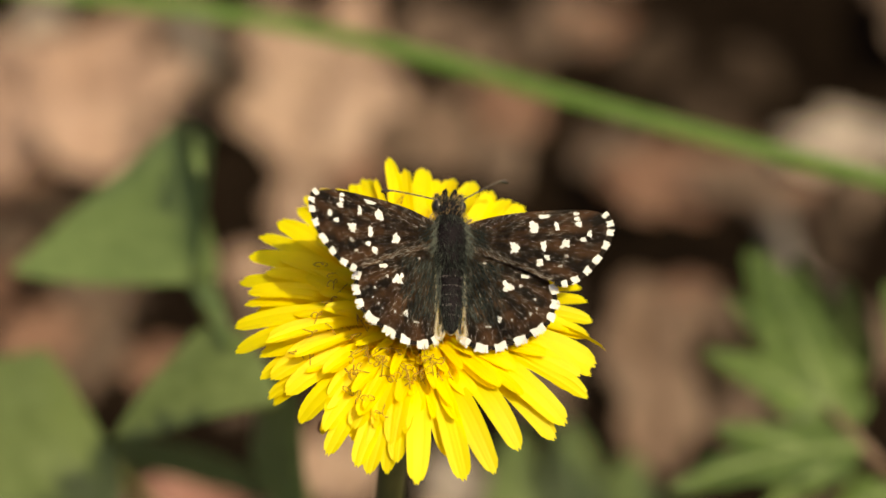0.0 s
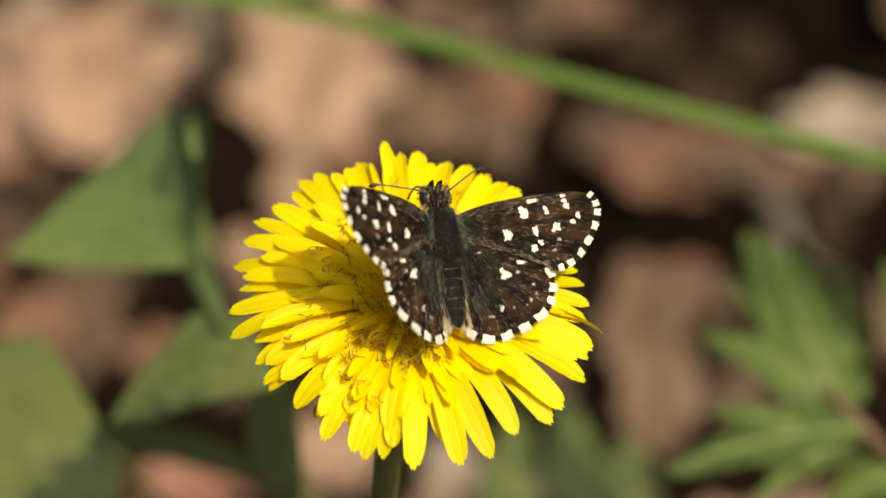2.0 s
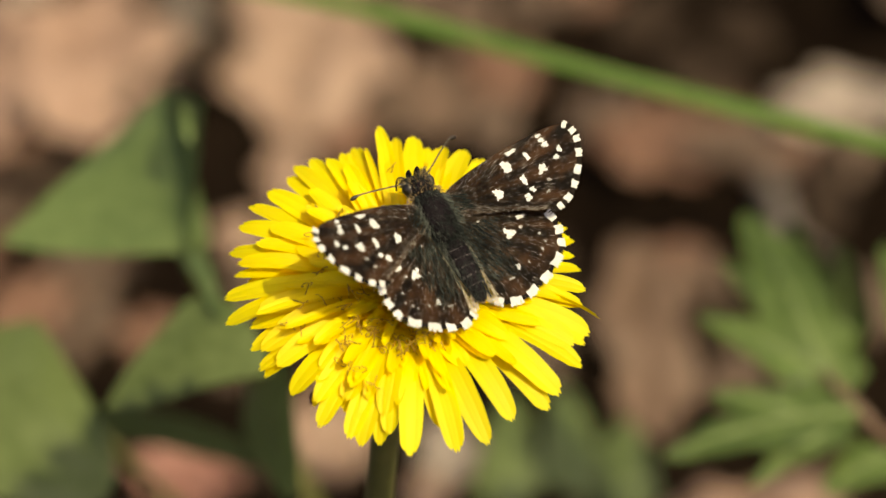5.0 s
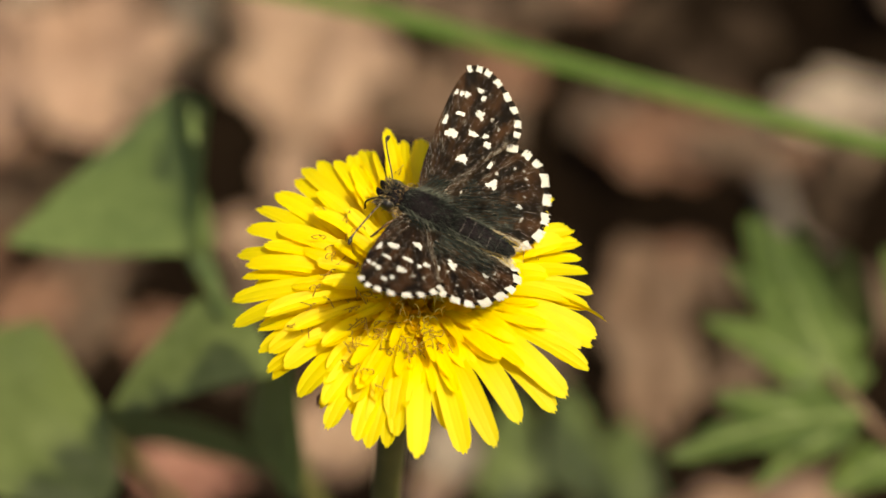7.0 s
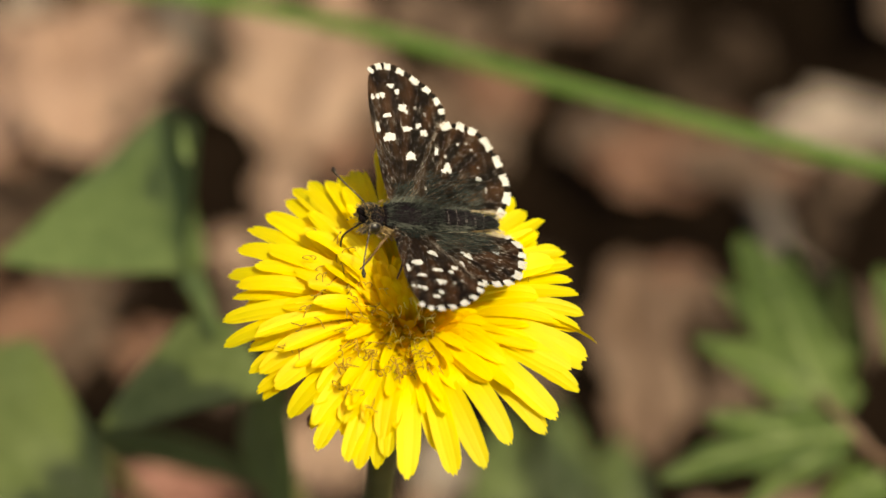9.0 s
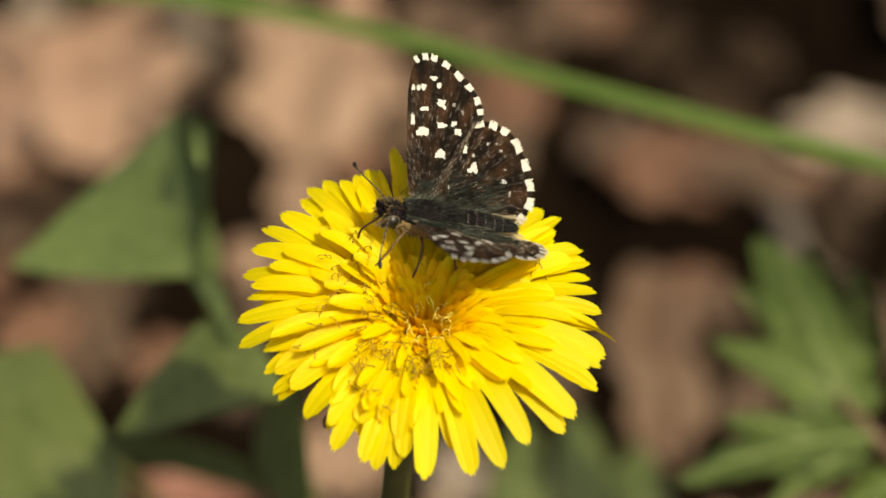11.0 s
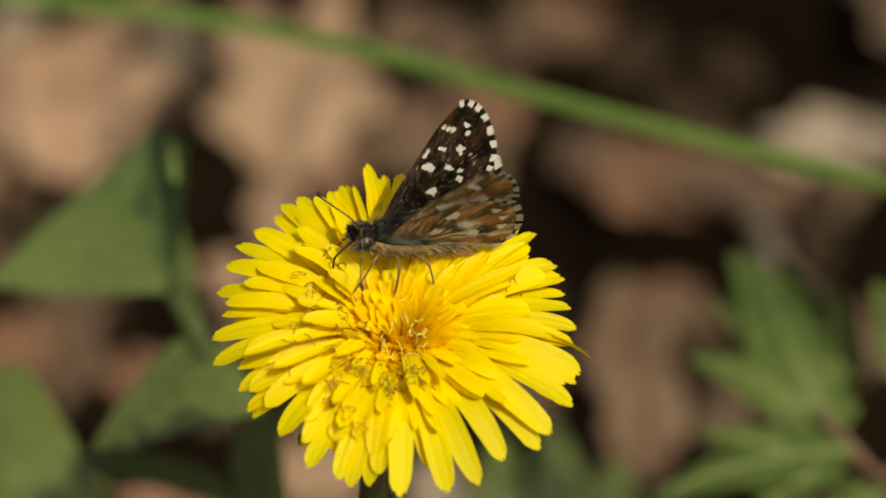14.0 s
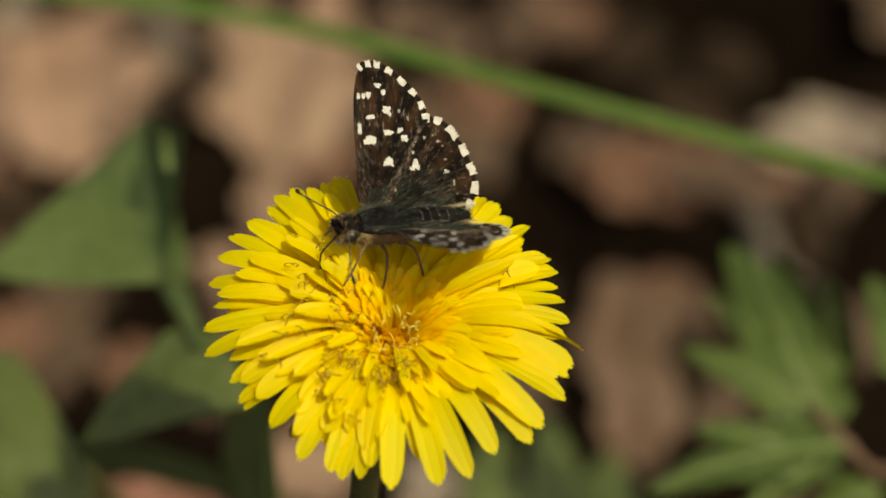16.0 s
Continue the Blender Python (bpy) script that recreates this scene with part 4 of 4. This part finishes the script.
def wing_parts(name, side, outline, base, spots, under, fringe_from, fringe_to, checks, root, seed):
    """One wing, drawn along y for its side: two faces a hair apart, spots of white scales, a chequered fringe."""
    r = random.Random(seed)
    n, rings = 96, 24
    rim = smooth_outline(outline, n)
    bx, by = base
    thick = 0.035

    def camber(a, b):
        return 0.25 * math.sin(min(1, b / 12) * math.pi) - 0.05 * math.cos((a - b * 0.3) * 2.4)
    pieces = []
    for k, dz in ((0, thick), (1, -thick)):
        def fn(u, v):
            i = round(u * n)
            a, b = bx + (rim[i][0] - bx) * v, by + (rim[i][1] - by) * v
            return a, side * b, camber(a, b) + dz * (1 - 0.6 * v)
        vs, fs, uv = grid(n, rings, fn)
        uv = [(q[1], q[0]) for q in uv]
        flip = (k == 0) == (side < 0)
        pieces.append((vs, [f if flip else f[::-1] for f in fs], uv))
    vs, fs, uv, ix = join(*pieces)
    wing = part(name, mesh(name, vs, fs, (WING, UNDER), uvs=uv, slots=ix), root)

    def patch(name, a, b, sa, sb, dz, mat, q):
        """A spot of scales with its middle at (a, b), sa by sb in size, a little uneven in outline."""
        ph = q.uniform(0, 6)
        skew = q.uniform(-0.25, 0.25)
        vv = [(a, side * b, camber(a, b) + dz)]
        for k in range(24):
            w = 2 * math.pi * k / 24
            c, s = math.cos(w), math.sin(w)
            e = 1 / max(abs(c) ** 3.4 + abs(s) ** 3.4, 1e-6) ** (1 / 3.4)
            e *= 1 + 0.13 * math.sin(3 * w + ph) + q.uniform(-0.34, 0.2)
            aa, bb = a + sa * 0.49 * c * e, b + sb * 0.48 * (s + skew * c) * e
            vv.append((aa, side * bb, camber(aa, bb) + dz))
        ff = [((0, 1 + k, 1 + (k + 1) % 24) if side * dz > 0 else (0, 1 + (k + 1) % 24, 1 + k)) for k in range(24)]
        part(name, mesh(name, vv, ff, mat), wing)
    q = random.Random(seed)
    for sp in spots:
        faint = sp[2] * sp[3] < 0.15
        patch("white_spot", *sp, 0.055, GREYSPOT if faint else WHITE, q)
    for sp in under:
        patch("underside_spot", sp[0], sp[1], sp[2] * 1.6, sp[3] * 1.5, -0.075, WHITE, q)
    # fringe
    vv, ff, sl = [], [], []
    count = 300
    lo, hi = fringe_from * n, fringe_to * n
    for k in range(count):
        x = lo + (hi - lo) * (k + r.uniform(-0.3, 0.3)) / count
        x = min(max(x, 0), n - 0.01)
        i = int(x)
        p = Vector(rim[i]).lerp(Vector(rim[i + 1]), x - i)
        t = (Vector(rim[i + 1]) - Vector(rim[i])).normalized()
        out = Vector((-t.y, t.x))
        if out.dot(p - Vector(base)) < 0:
            out = -out
        along = (x - lo) / (hi - lo) * checks
        white = along % 1 < (0.50 if name == "forewing" else 0.60) + 0.07 * math.sin(int(along) * 2.7 + seed) + r.uniform(-0.03, 0.03)
        ln = ((0.40 if name == "forewing" else 0.56) if white else 0.36) * r.uniform(0.75, 1.15)
        d = (out + t * r.uniform(-0.18, 0.18)).normalized()
        inner = p - d * ((0.16 + 0.06 * math.sin(along * 9)) if white else 0.05)
        tip = p + d * ln
        w = t * 0.055
        o = len(vv)
        z0, z1 = camber(*p) + (0.05 if white else 0.02), camber(*p) + r.uniform(-0.03, 0.05)
        for q, z, s in ((inner - w, z0, 0), (inner + w, z0, 0), (tip + w * 0.7, z1, 0), (tip - w * 0.7, z1, 0)):
            vv.append((q.x, side * q.y, z))
        ff.append((o, o + 1, o + 2, o + 3))
        sl.append(0 if white else 1)
    part("fringe", mesh("fringe", vv, ff, (WHITE, DARKHAIR), False, slots=sl), wing, "fringe chequered black and white")

    def on_edge(q):
        x = q.uniform(hi, n * 0.96)
        i = int(x)
        p = Vector(rim[i]).lerp(Vector(rim[i + 1]), x - i)
        return (p.x + 0.15, side * p.y, camber(*p) + 0.07), (-0.95, side * 0.25, 0)
    def along_edge(q):
        x = q.uniform(hi + 1, n * 0.97)
        i = int(x)
        p = Vector(rim[i]).lerp(Vector(rim[i + 1]), x - i)
        d = (Vector(rim[i]) - Vector(rim[i + 1])).normalized()
        return (p.x + q.uniform(-0.05, 0.5), side * p.y, camber(*p) + 0.05), (d.x, side * d.y, 0.02)
    if name == "hindwing":
        part("edge_hair", mesh("edge_hair", *hairs(420, seed + 7, on_edge, 0.85, 0.22, 0.016), CREAM, False), wing, "cream hairs at the inner corner of the wing")
    else:
        part("edge_hair", mesh("edge_hair", *hairs(120, seed + 7, along_edge, 0.8, 0.22, 0.014), SCALEHAIR, False), wing, "buff hairs along the hind edge of the wing")

    def on_face(q):
        x, v = q.uniform(0, n - 0.01), math.sqrt(q.uniform(0.02, 0.86))
        i = int(x)
        p = Vector(base).lerp(Vector(rim[i]).lerp(Vector(rim[i + 1]), x - i), v)
        d = (p - Vector(base)).normalized()
        return (p.x, side * p.y, camber(*p) + 0.06), (d.x, side * d.y, 0.10)
    part("wing_hair", mesh("wing_hair", *hairs(500, seed + 11, on_face, 0.55, 0.16, 0.016), SCALEHAIR, False), wing, "fine grey brown hair scales")
    return wing


def hairs(count, seed, place, length, spread, width=0.035):
    """Fine tapering hairs; place(r) gives a foot and the way it grows."""
    r = random.Random(seed)
    vs, fs = [], []
    for _ in range(count):
        p, d = place(r)
        d = (Vector(d).normalized() + Vector((r.uniform(-1, 1), r.uniform(-1, 1), r.uniform(-1, 1))) * spread).normalized()
        ln = length * r.uniform(0.6, 1.25)
        s = d.cross(Vector((r.uniform(-1, 1), r.uniform(-1, 1), r.uniform(-1, 1)))).normalized() * width
        p = Vector(p)
        o = len(vs)
        mid = p + d * ln * 0.55 + Vector((0, 0, -0.04 * ln))
        vs += [tuple(p - s), tuple(p + s), tuple(mid + s * 0.7), tuple(mid - s * 0.7), tuple(p + d * ln + Vector((0, 0, -0.16 * ln)))]
        fs += [(o, o + 1, o + 2, o + 3), (o + 3, o + 2, o + 4)]
    return vs, fs


def spindle(profile, sides=20, squash=1.0, sag=None):
    """A round body along x from (x, radius) pairs."""
    pts = bezier([(x, rr, 0) for x, rr in profile], 26)

    def fn(u, v):
        p = pts[round(u * 26)]
        a = 2 * math.pi * v
        return p.x, p.y * math.cos(a), p.y * squash * math.sin(a) + (sag(p.x) if sag else 0)
    return grid(26, sides, fn)


WINGS = {}


def butterfly():
    root = tagged(new("butterfly"), "dark brown skipper butterfly with white chequered spots on the dandelion", "butterfly")
    vs, fs, uv = spindle([(-2.3, 1.0), (-1.6, 1.45), (0, 1.66), (1.6, 1.6), (2.6, 1.25), (3.1, 0.75)], squash=0.92)
    sides = [1 if sum(vs[i][2] for i in f) / len(f) < 0.25 else 0 for f in fs]
    part("thorax", mesh("thorax", vs, fs, (BODY, BELLY), uvs=uv, slots=sides), root, "dark thorax with tawny sides")
    prof = [(-1.7, 1.05)] + [(-2.0 - 0.85 * k + e, rr - (0.09 if e else 0)) for k, rr in enumerate((1.22, 1.25, 1.2, 1.12, 0.98, 0.8)) for e in (0, -0.68)] + [(-7.5, 0.5), (-7.9, 0.12)]
    pts = bezier([(x, rr, 0) for x, rr in prof], 60)
    bend = lambda x: 0.25 * ((-x - 1.7) / 5.5) ** 2 + 0.15
    vs, fs, uv = grid(60, 20, lambda u, v: (pts[round(u * 60)].x, pts[round(u * 60)].y * math.cos(2 * math.pi * v), pts[round(u * 60)].y * 0.95 * math.sin(2 * math.pi * v) + bend(pts[round(u * 60)].x)))
    sl = []
    for f in fs:
        c = sum(vs[i][2] for i in f) / len(f)
        x = sum(vs[i][0] for i in f) / len(f)
        sl.append(1 if c < bend(x) + 0.3 * max(0.1, 1.25 - 0.14 * max(0, -x - 3.5)) else 0)
    part("abdomen", mesh("abdomen", vs, fs, (BODY, BELLY), uvs=uv, slots=sl), root, "dark ringed abdomen with buff belly")
    for k, rr in enumerate((1.24, 1.22, 1.14, 1.02, 0.86)):
        x = -2.71 - 0.85 * k

        def on_ring(q):
            w = q.uniform(0.35, math.pi - 0.35)
            return (x + q.uniform(-0.05, 0.05), (rr + 0.01) * math.cos(w), bend(x) + (rr + 0.02) * 0.95 * math.sin(w)), (-1, 0.1 * math.cos(w), 0.12)
        part("abdomen_ring", mesh("abdomen_ring", *hairs(32, 300 + k, on_ring, 0.2, 0.25, 0.026), RING, False), root, "thin broken ring of grey scales")
    vs, fs, uv = spindle([(2.7, 0.6), (3.1, 1.1), (3.7, 1.25), (4.25, 1.05), (4.6, 0.45)], squash=0.85)
    head = part("head", mesh("head", vs, fs, BODY, uvs=uv), root)
    for s in (-1, 1):
        vs, fs, uv = spindle([(3.2, 0.05), (3.4, 0.48), (3.85, 0.66), (4.3, 0.48), (4.5, 0.05)], 14)
        part("eye", mesh("eye", [(x, y * 0.9 + s * 0.95, z + 0.05) for x, y, z in vs], fs, EYE, uvs=uv), head, "dark glossy compound eye")
        vs, fs, uv = tube([(3.85 + 0.68 * math.cos(a), s * 1.06, 0.05 + 0.66 * math.sin(a)) for a in [2 * math.pi * k / 16 for k in range(17)]], [0.05] * 17, 6)
        part("eye_ring", mesh("eye_ring", vs, fs, DUST, uvs=uv), head, "pale ring round the eye")
        pts = bezier([(4.1, 0.45, 0.5), (4.5, 1.9, 0.3), (4.95, 3.6, -0.2), (5.25, 5.0, -0.6), (5.2, 5.8, -0.9)] if s > 0 else [(4.1, -0.45, 0.6), (4.75, -1.7, 0.55), (5.7, -3.2, 0.35), (6.4, -4.5, 0.15), (6.45, -5.3, -0.05)], 26)
        rad = [0.062 + 0.012 * (i % 2) + 0.13 * math.exp(-((i - 23) / 2.6) ** 2) for i in range(27)]
        vs, fs, uv = tube(pts, rad, 7)
        pale = [1 if k // 7 % 2 and k // 7 < 20 else 0 for k in range(len(fs))]
        part("antenna", mesh("antenna", vs, fs, (HORN, DUST), uvs=uv, slots=pale), head, "thin dark banded antenna with a club")
        vs, fs, uv = tube(bezier([(4.3, 0.3 * s, -0.2), (4.9, 0.42 * s, 0.25), (5.25, 0.42 * s, 0.75)], 8), [0.22, 0.27, 0.29, 0.3, 0.29, 0.27, 0.22, 0.15, 0.06], 8)
        part("palp", mesh("palp", vs, fs, BODY, uvs=uv), head)
    vs, fs, uv = tube(bezier([(4.4, 0, -0.5), (4.9, 0.1, -1.2), (5.6, 0.2, -2.3), (5.5, 0.2, -3.4), (5.1, 0.1, -4.4)], 16), [0.09] * 17, 6)
    part("proboscis", mesh("proboscis", vs, fs, HORN, uvs=uv), head, "thin black proboscis in the florets")
    for s in (-1, 1):
        for foot in (((2.0, 0.8 * s, -0.9), (3.0, 2.0 * s, -0.9), (3.7, 2.6 * s, -2.7), (4.2, 2.8 * s, -4.0)),
                     ((0.8, 1.0 * s, -1.0), (0.9, 2.8 * s, -1.0), (0.9, 3.6 * s, -3.0), (1.2, 4.0 * s, -4.3)),
                     ((-0.6, 0.9 * s, -1.0), (-1.8, 2.2 * s, -0.8), (-2.8, 3.0 * s, -2.6), (-3.1, 3.6 * s, -3.9))):
            vs, fs, uv = tube(bezier(foot, 14), [0.14 - 0.005 * i + (0.03 if i in (5, 9) else 0) for i in range(15)], 7)
            part("leg", mesh("leg", vs, fs, LEG, uvs=uv), root)

    def on_thorax(r):
        x, a = r.uniform(-2.0, 2.9), r.uniform(0.5, math.pi - 0.5)
        rad = 1.56 - 0.1 * abs(x)
        return (x, rad * math.cos(a), rad * math.sin(a) * 0.9), (-0.9, 0.5 * math.cos(a), 0.45 * math.sin(a))
    part("fur", mesh("fur", *hairs(1300, 5, on_thorax, 0.8, 0.4, 0.026), FUR, False), root, "grey green thorax hair")
    part("fur", mesh("fur", *hairs(220, 25, on_thorax, 0.85, 0.35, 0.018), GREYFUR, False), root, "pale tips of the thorax hair")

    def on_shoulder(r):
        w = r.choice((-1, 1))
        return (r.uniform(-0.4, 2.3), w * r.uniform(0.95, 1.5), r.uniform(0.55, 1.05)), (-0.75, 0.55 * w, 0.35)
    part("fur", mesh("fur", *hairs(420, 15, on_shoulder, 1.15, 0.28, 0.022), GREYFUR, False), root, "grey green shoulder tufts")

    def on_abdomen(r):
        x, a = r.uniform(-7.5, -1.8), r.uniform(0, math.pi)
        rad = 1.2 - 0.13 * max(0, -x - 4.2)
        return (x, rad * math.cos(a), bend(x) + rad * math.sin(a) * 0.9), (-1, 0.25 * math.cos(a), 0.2 * math.sin(a))
    part("fur", mesh("fur", *hairs(900, 6, on_abdomen, 0.45, 0.25, 0.02), FUR, False), root, "grey hair on the abdomen")

    def on_flank(r):
        x, a = r.uniform(-4.6, -1.2), r.choice((r.uniform(0, 0.75), r.uniform(math.pi - 0.75, math.pi)))
        return (x, 1.2 * math.cos(a), bend(x) + 1.15 * math.sin(a)), (-1, 0.3 * math.cos(a), 0.3)
    part("fur", mesh("fur", *hairs(360, 16, on_flank, 0.95, 0.2, 0.02), GREYFUR, False), root, "long grey hair beside the abdomen")

    def on_head(r):
        x, a = r.uniform(2.9, 4.6), r.uniform(-0.6, math.pi + 0.6)
        return (x, 0.95 * math.cos(a), 0.8 * math.sin(a)), (0.5, 0.5 * math.cos(a), 0.75 * math.sin(a))
    part("tuft", mesh("tuft", *hairs(480, 7, on_head, 0.75, 0.35), FUR, False), head, "grey brown head tuft")
    part("tuft", mesh("tuft", *hairs(420, 27, on_head, 0.6, 0.4, 0.03), TAWNY, False), head, "buff hairs between the eyes")

    def on_face(r):
        x, a = r.uniform(2.7, 4.7), r.choice((r.uniform(math.pi * 0.9, math.pi * 1.3), r.uniform(math.pi * 1.7, math.pi * 2.1), r.uniform(math.pi, math.pi * 2)))
        return (x, 0.95 * math.cos(a), 0.85 * math.sin(a)), (0.6, 0.5 * math.cos(a), 0.6 * math.sin(a))
    part("tuft", mesh("tuft", *hairs(620, 17, on_face, 0.6, 0.35), TAWNY, False), head, "buff hair below the eyes")
    part("tuft", mesh("tuft", *hairs(300, 37, on_face, 0.55, 0.35, 0.022), SCALEHAIR, False), head, "grey buff hair on the face")

    def on_belly(r):
        x, a = r.uniform(-6.5, 3.2), r.uniform(math.pi * 0.9, math.pi * 2.1)
        rad = 1.5 if x > -1.8 else 1.25 - 0.1 * max(0, -x - 4)
        return (x, rad * math.cos(a), 0.95 * rad * math.sin(a) + 0.1), (-0.7, 0.5 * math.cos(a), 0.7 * math.sin(a))
    part("fur", mesh("fur", *hairs(1300, 8, on_belly, 0.7, 0.3), TAWNY, False), root, "buff belly hair")

    def tail_hair(r):
        s = r.choice((-1, 1))
        return (-6.8 - r.uniform(0, 0.9), s * r.uniform(0.4, 0.8), bend(-6.5) + r.uniform(-0.3, 0.3)), (-1, 0.45 * s, 0)
    part("tail_tuft", mesh("tail_tuft", *hairs(110, 9, tail_hair, 0.9, 0.15, 0.025), CREAM, False), root, "cream hairs at the tail")
    for s, tag in ((1, 0), (-1, 1)):
        fore = wing_parts("forewing", s, FORE, (1.0, 0.1), FORE_SPOTS, ((-0.5, 8.7, 0.8, 0.9), (1.2, 6.2, 0.9, 0.9), (1.5, 10.0, 0.9, 0.5), (-1.8, 6.7, 0.7, 0.7), (-0.5, 6.9, 0.8, 0.5)), 0.335, 0.765, 7.9, root, 60 + tag)
        hind = wing_parts("hindwing", s, HIND, (-0.7, 0.05), HIND_SPOTS, UNDER_SPOTS, 0.235, 0.80, 7.6, root, 80 + tag)

        def on_hind(r):
            a, b = r.uniform(-6.2, -0.8), r.uniform(0.05, 3.4)
            return (a, s * b, 0.12), (-0.9, s * 0.35, 0.32)
        part("fur", mesh("fur", *hairs(520, 40 + tag, on_hind, 1.1, 0.16, 0.028), FUR, False), hind, "long grey hairs on the wing base")

        part("fur", mesh("fur", *hairs(300, 45 + tag, on_hind, 1.0, 0.14, 0.015), GREYFUR, False), hind, "pale grey hairs on the wing base")

        def on_fore(r):
            a, b = r.uniform(-0.3, 2.2), r.uniform(0.05, 1.8)
            return (a, s * b, 0.1), (-0.6, s * 0.6, 0.35)
        part("fur", mesh("fur", *hairs(160, 50 + tag, on_fore, 0.9, 0.2, 0.028), FUR, False), fore, "grey green hairs on the wing base")

        def on_anal(r):
            return (r.uniform(-8.5, -2.2), s * r.uniform(0.0, 0.35), 0.05), (-0.9, -s * 0.35, 0.1)
        part("anal_hair", mesh("anal_hair", *hairs(200, 70 + tag, on_anal, 0.5, 0.2, 0.015), CREAM, False), hind, "cream hairs along the inner wing edge")
        WINGS[s] = (fore, hind)
    return root


BUTTERFLY = butterfly()


# ---------------------------------------------------------------- what moves
def motions():
    """The butterfly turns on the flower and opens and shuts its wings: seconds, place on the flower head in millimetres, roll, pitch, turn,
    lift of the two wing pairs, extra lift of the hindwings, sweep of the forewings."""
    rows = (
        (0, 2.67, 3.46, 5.10, 11.4, -18.4, 89.8, 21.5, 13.4, -5.5, -4.4), (0.5, 2.85, 2.57, 5.05, 12.3, -16.7, 93.7, 18.9, 13.8, -4.8, -4.8),
        (1, 2.84, 2.24, 5.21, 15.3, -20.1, 96.0, 21.9, 17.8, -5.5, -4.7), (1.5, 2.55, 2.10, 5.62, 21.7, -21.4, 97.8, 27.4, 21.7, -3.0, -4.3),
        (2, 2.40, 1.92, 5.98, 26.0, -21.7, 98.2, 26.2, 18.1, -1.2, -4.6), (2.5, 2.45, 1.99, 6.00, 27.2, -21.7, 98.8, 27.3, 19.0, -0.3, -4.7),
        (3, 2.53, 2.10, 5.52, 22.4, -20.9, 98.7, 28.7, 20.8, 0.4, -3.4), (3.5, 2.54, 2.09, 5.36, 13.3, -21.3, 106.3, 16.6, 21.3, -1.9, -4.1),
        (3.7, 2.79, 2.29, 5.43, 12.7, -19.0, 106.4, 17.1, 16.9, -2.2, -4.6), (5.8, 1.97, 3.56, 4.96, 2.4, -20.7, 127.8, 26.7, 17.0, -10.4, -3.6),
        (6, 1.79, 3.89, 4.98, 2.3, -18.2, 129.8, 27.3, 16.1, -9.0, -3.6), (6.5, 1.66, 3.79, 4.94, 1.0, -16.8, 149.0, 26.1, 14.5, -6.6, -4.2),
        (7, 1.29, 4.17, 4.93, -1.1, -15.3, 156.8, 25.8, 12.1, -5.4, -4.6), (7.5, 0.76, 4.73, 4.94, -5.9, -17.5, 176.1, 18.3, 17.3, -4.7, -6.0),
        (8, 0.60, 4.98, 4.97, -5.3, -18.7, 181.5, 19.2, 19.4, -4.0, -6.8), (8.5, 0.66, 5.16, 5.05, -2.2, -22.0, 186.2, 21.2, 20.4, -2.9, -6.9),
        (9, 0.46, 5.67, 5.12, 0.1, -20.2, 189.4, 20.3, 19.2, -2.1, -6.8), (9.2, 0.53, 5.60, 5.11, 1.0, -20.7, 188.7, 22.8, 20.7, -2.2, -6.3),
        (11.3, 0.79, 5.93, 4.86, 5.5, -23.3, 184.8, 34.5, 37.8, 1.1, -3.7), (11.5, 0.86, 5.79, 5.01, 5.2, -25.3, 186.6, 32.0, 40.1, 3.1, -3.3),
        (12, 1.06, 5.94, 5.15, 5.8, -27.4, 189.3, 32.3, 40.2, 1.3, -1.3), (12.5, 0.34, 5.94, 4.97, 6.0, -21.7, 193.2, 32.4, 41.2, 0.7, -1.8),
        (13, 0.48, 5.90, 4.79, 7.2, -18.1, 189.5, 56.7, 68.5, 2.4, 17.0), (13.5, 0.59, 5.87, 4.82, 7.1, -18.6, 191.3, 65.0, 72.0, 2.7, 20.7),
        (14, 0.49, 5.78, 4.83, 7.9, -21.0, 192.8, 72.2, 76.5, -2.7, 20.8), (14.5, 0.58, 5.85, 4.88, 7.4, -21.7, 192.5, 74.3, 80.6, -4.0, 20.5),
        (15, 0.51, 5.69, 4.91, 7.2, -23.3, 193.1, 74.4, 82.8, -5.5, 18.9), (15.5, 0.10, 5.95, 4.91, 7.9, -20.5, 195.1, 44.1, 52.5, -2.7, 6.2),
        (16, -0.29, 6.12, 4.91, 7.0, -19.2, 199.6, 34.3, 42.4, 0.3, 4.4),
    )
    walk(BUTTERFLY, [(t, HEAD @ pose(x * MM, y * MM, z * MM, roll, pitch, turn)) for t, x, y, z, roll, pitch, turn, *_ in rows])
    for s, lift in ((1, 7), (-1, 8)):
        fore, hind = WINGS[s]
        walk(fore, [(q[0], pose(0, s * HINGE_Y * MM, HINGE_Z * MM, s * q[lift]) @ pose(1.5 * MM, 0, 0, 0, 0, s * q[10]) @ pose(-1.5 * MM, 0, 0)) for q in rows])
        walk(hind, [(q[0], pose(0, s * HINGE_Y * MM, (HINGE_Z - 0.22) * MM, s * (q[lift] + min(q[9], -1.5)), 0, 0)) for q in rows])


motions()
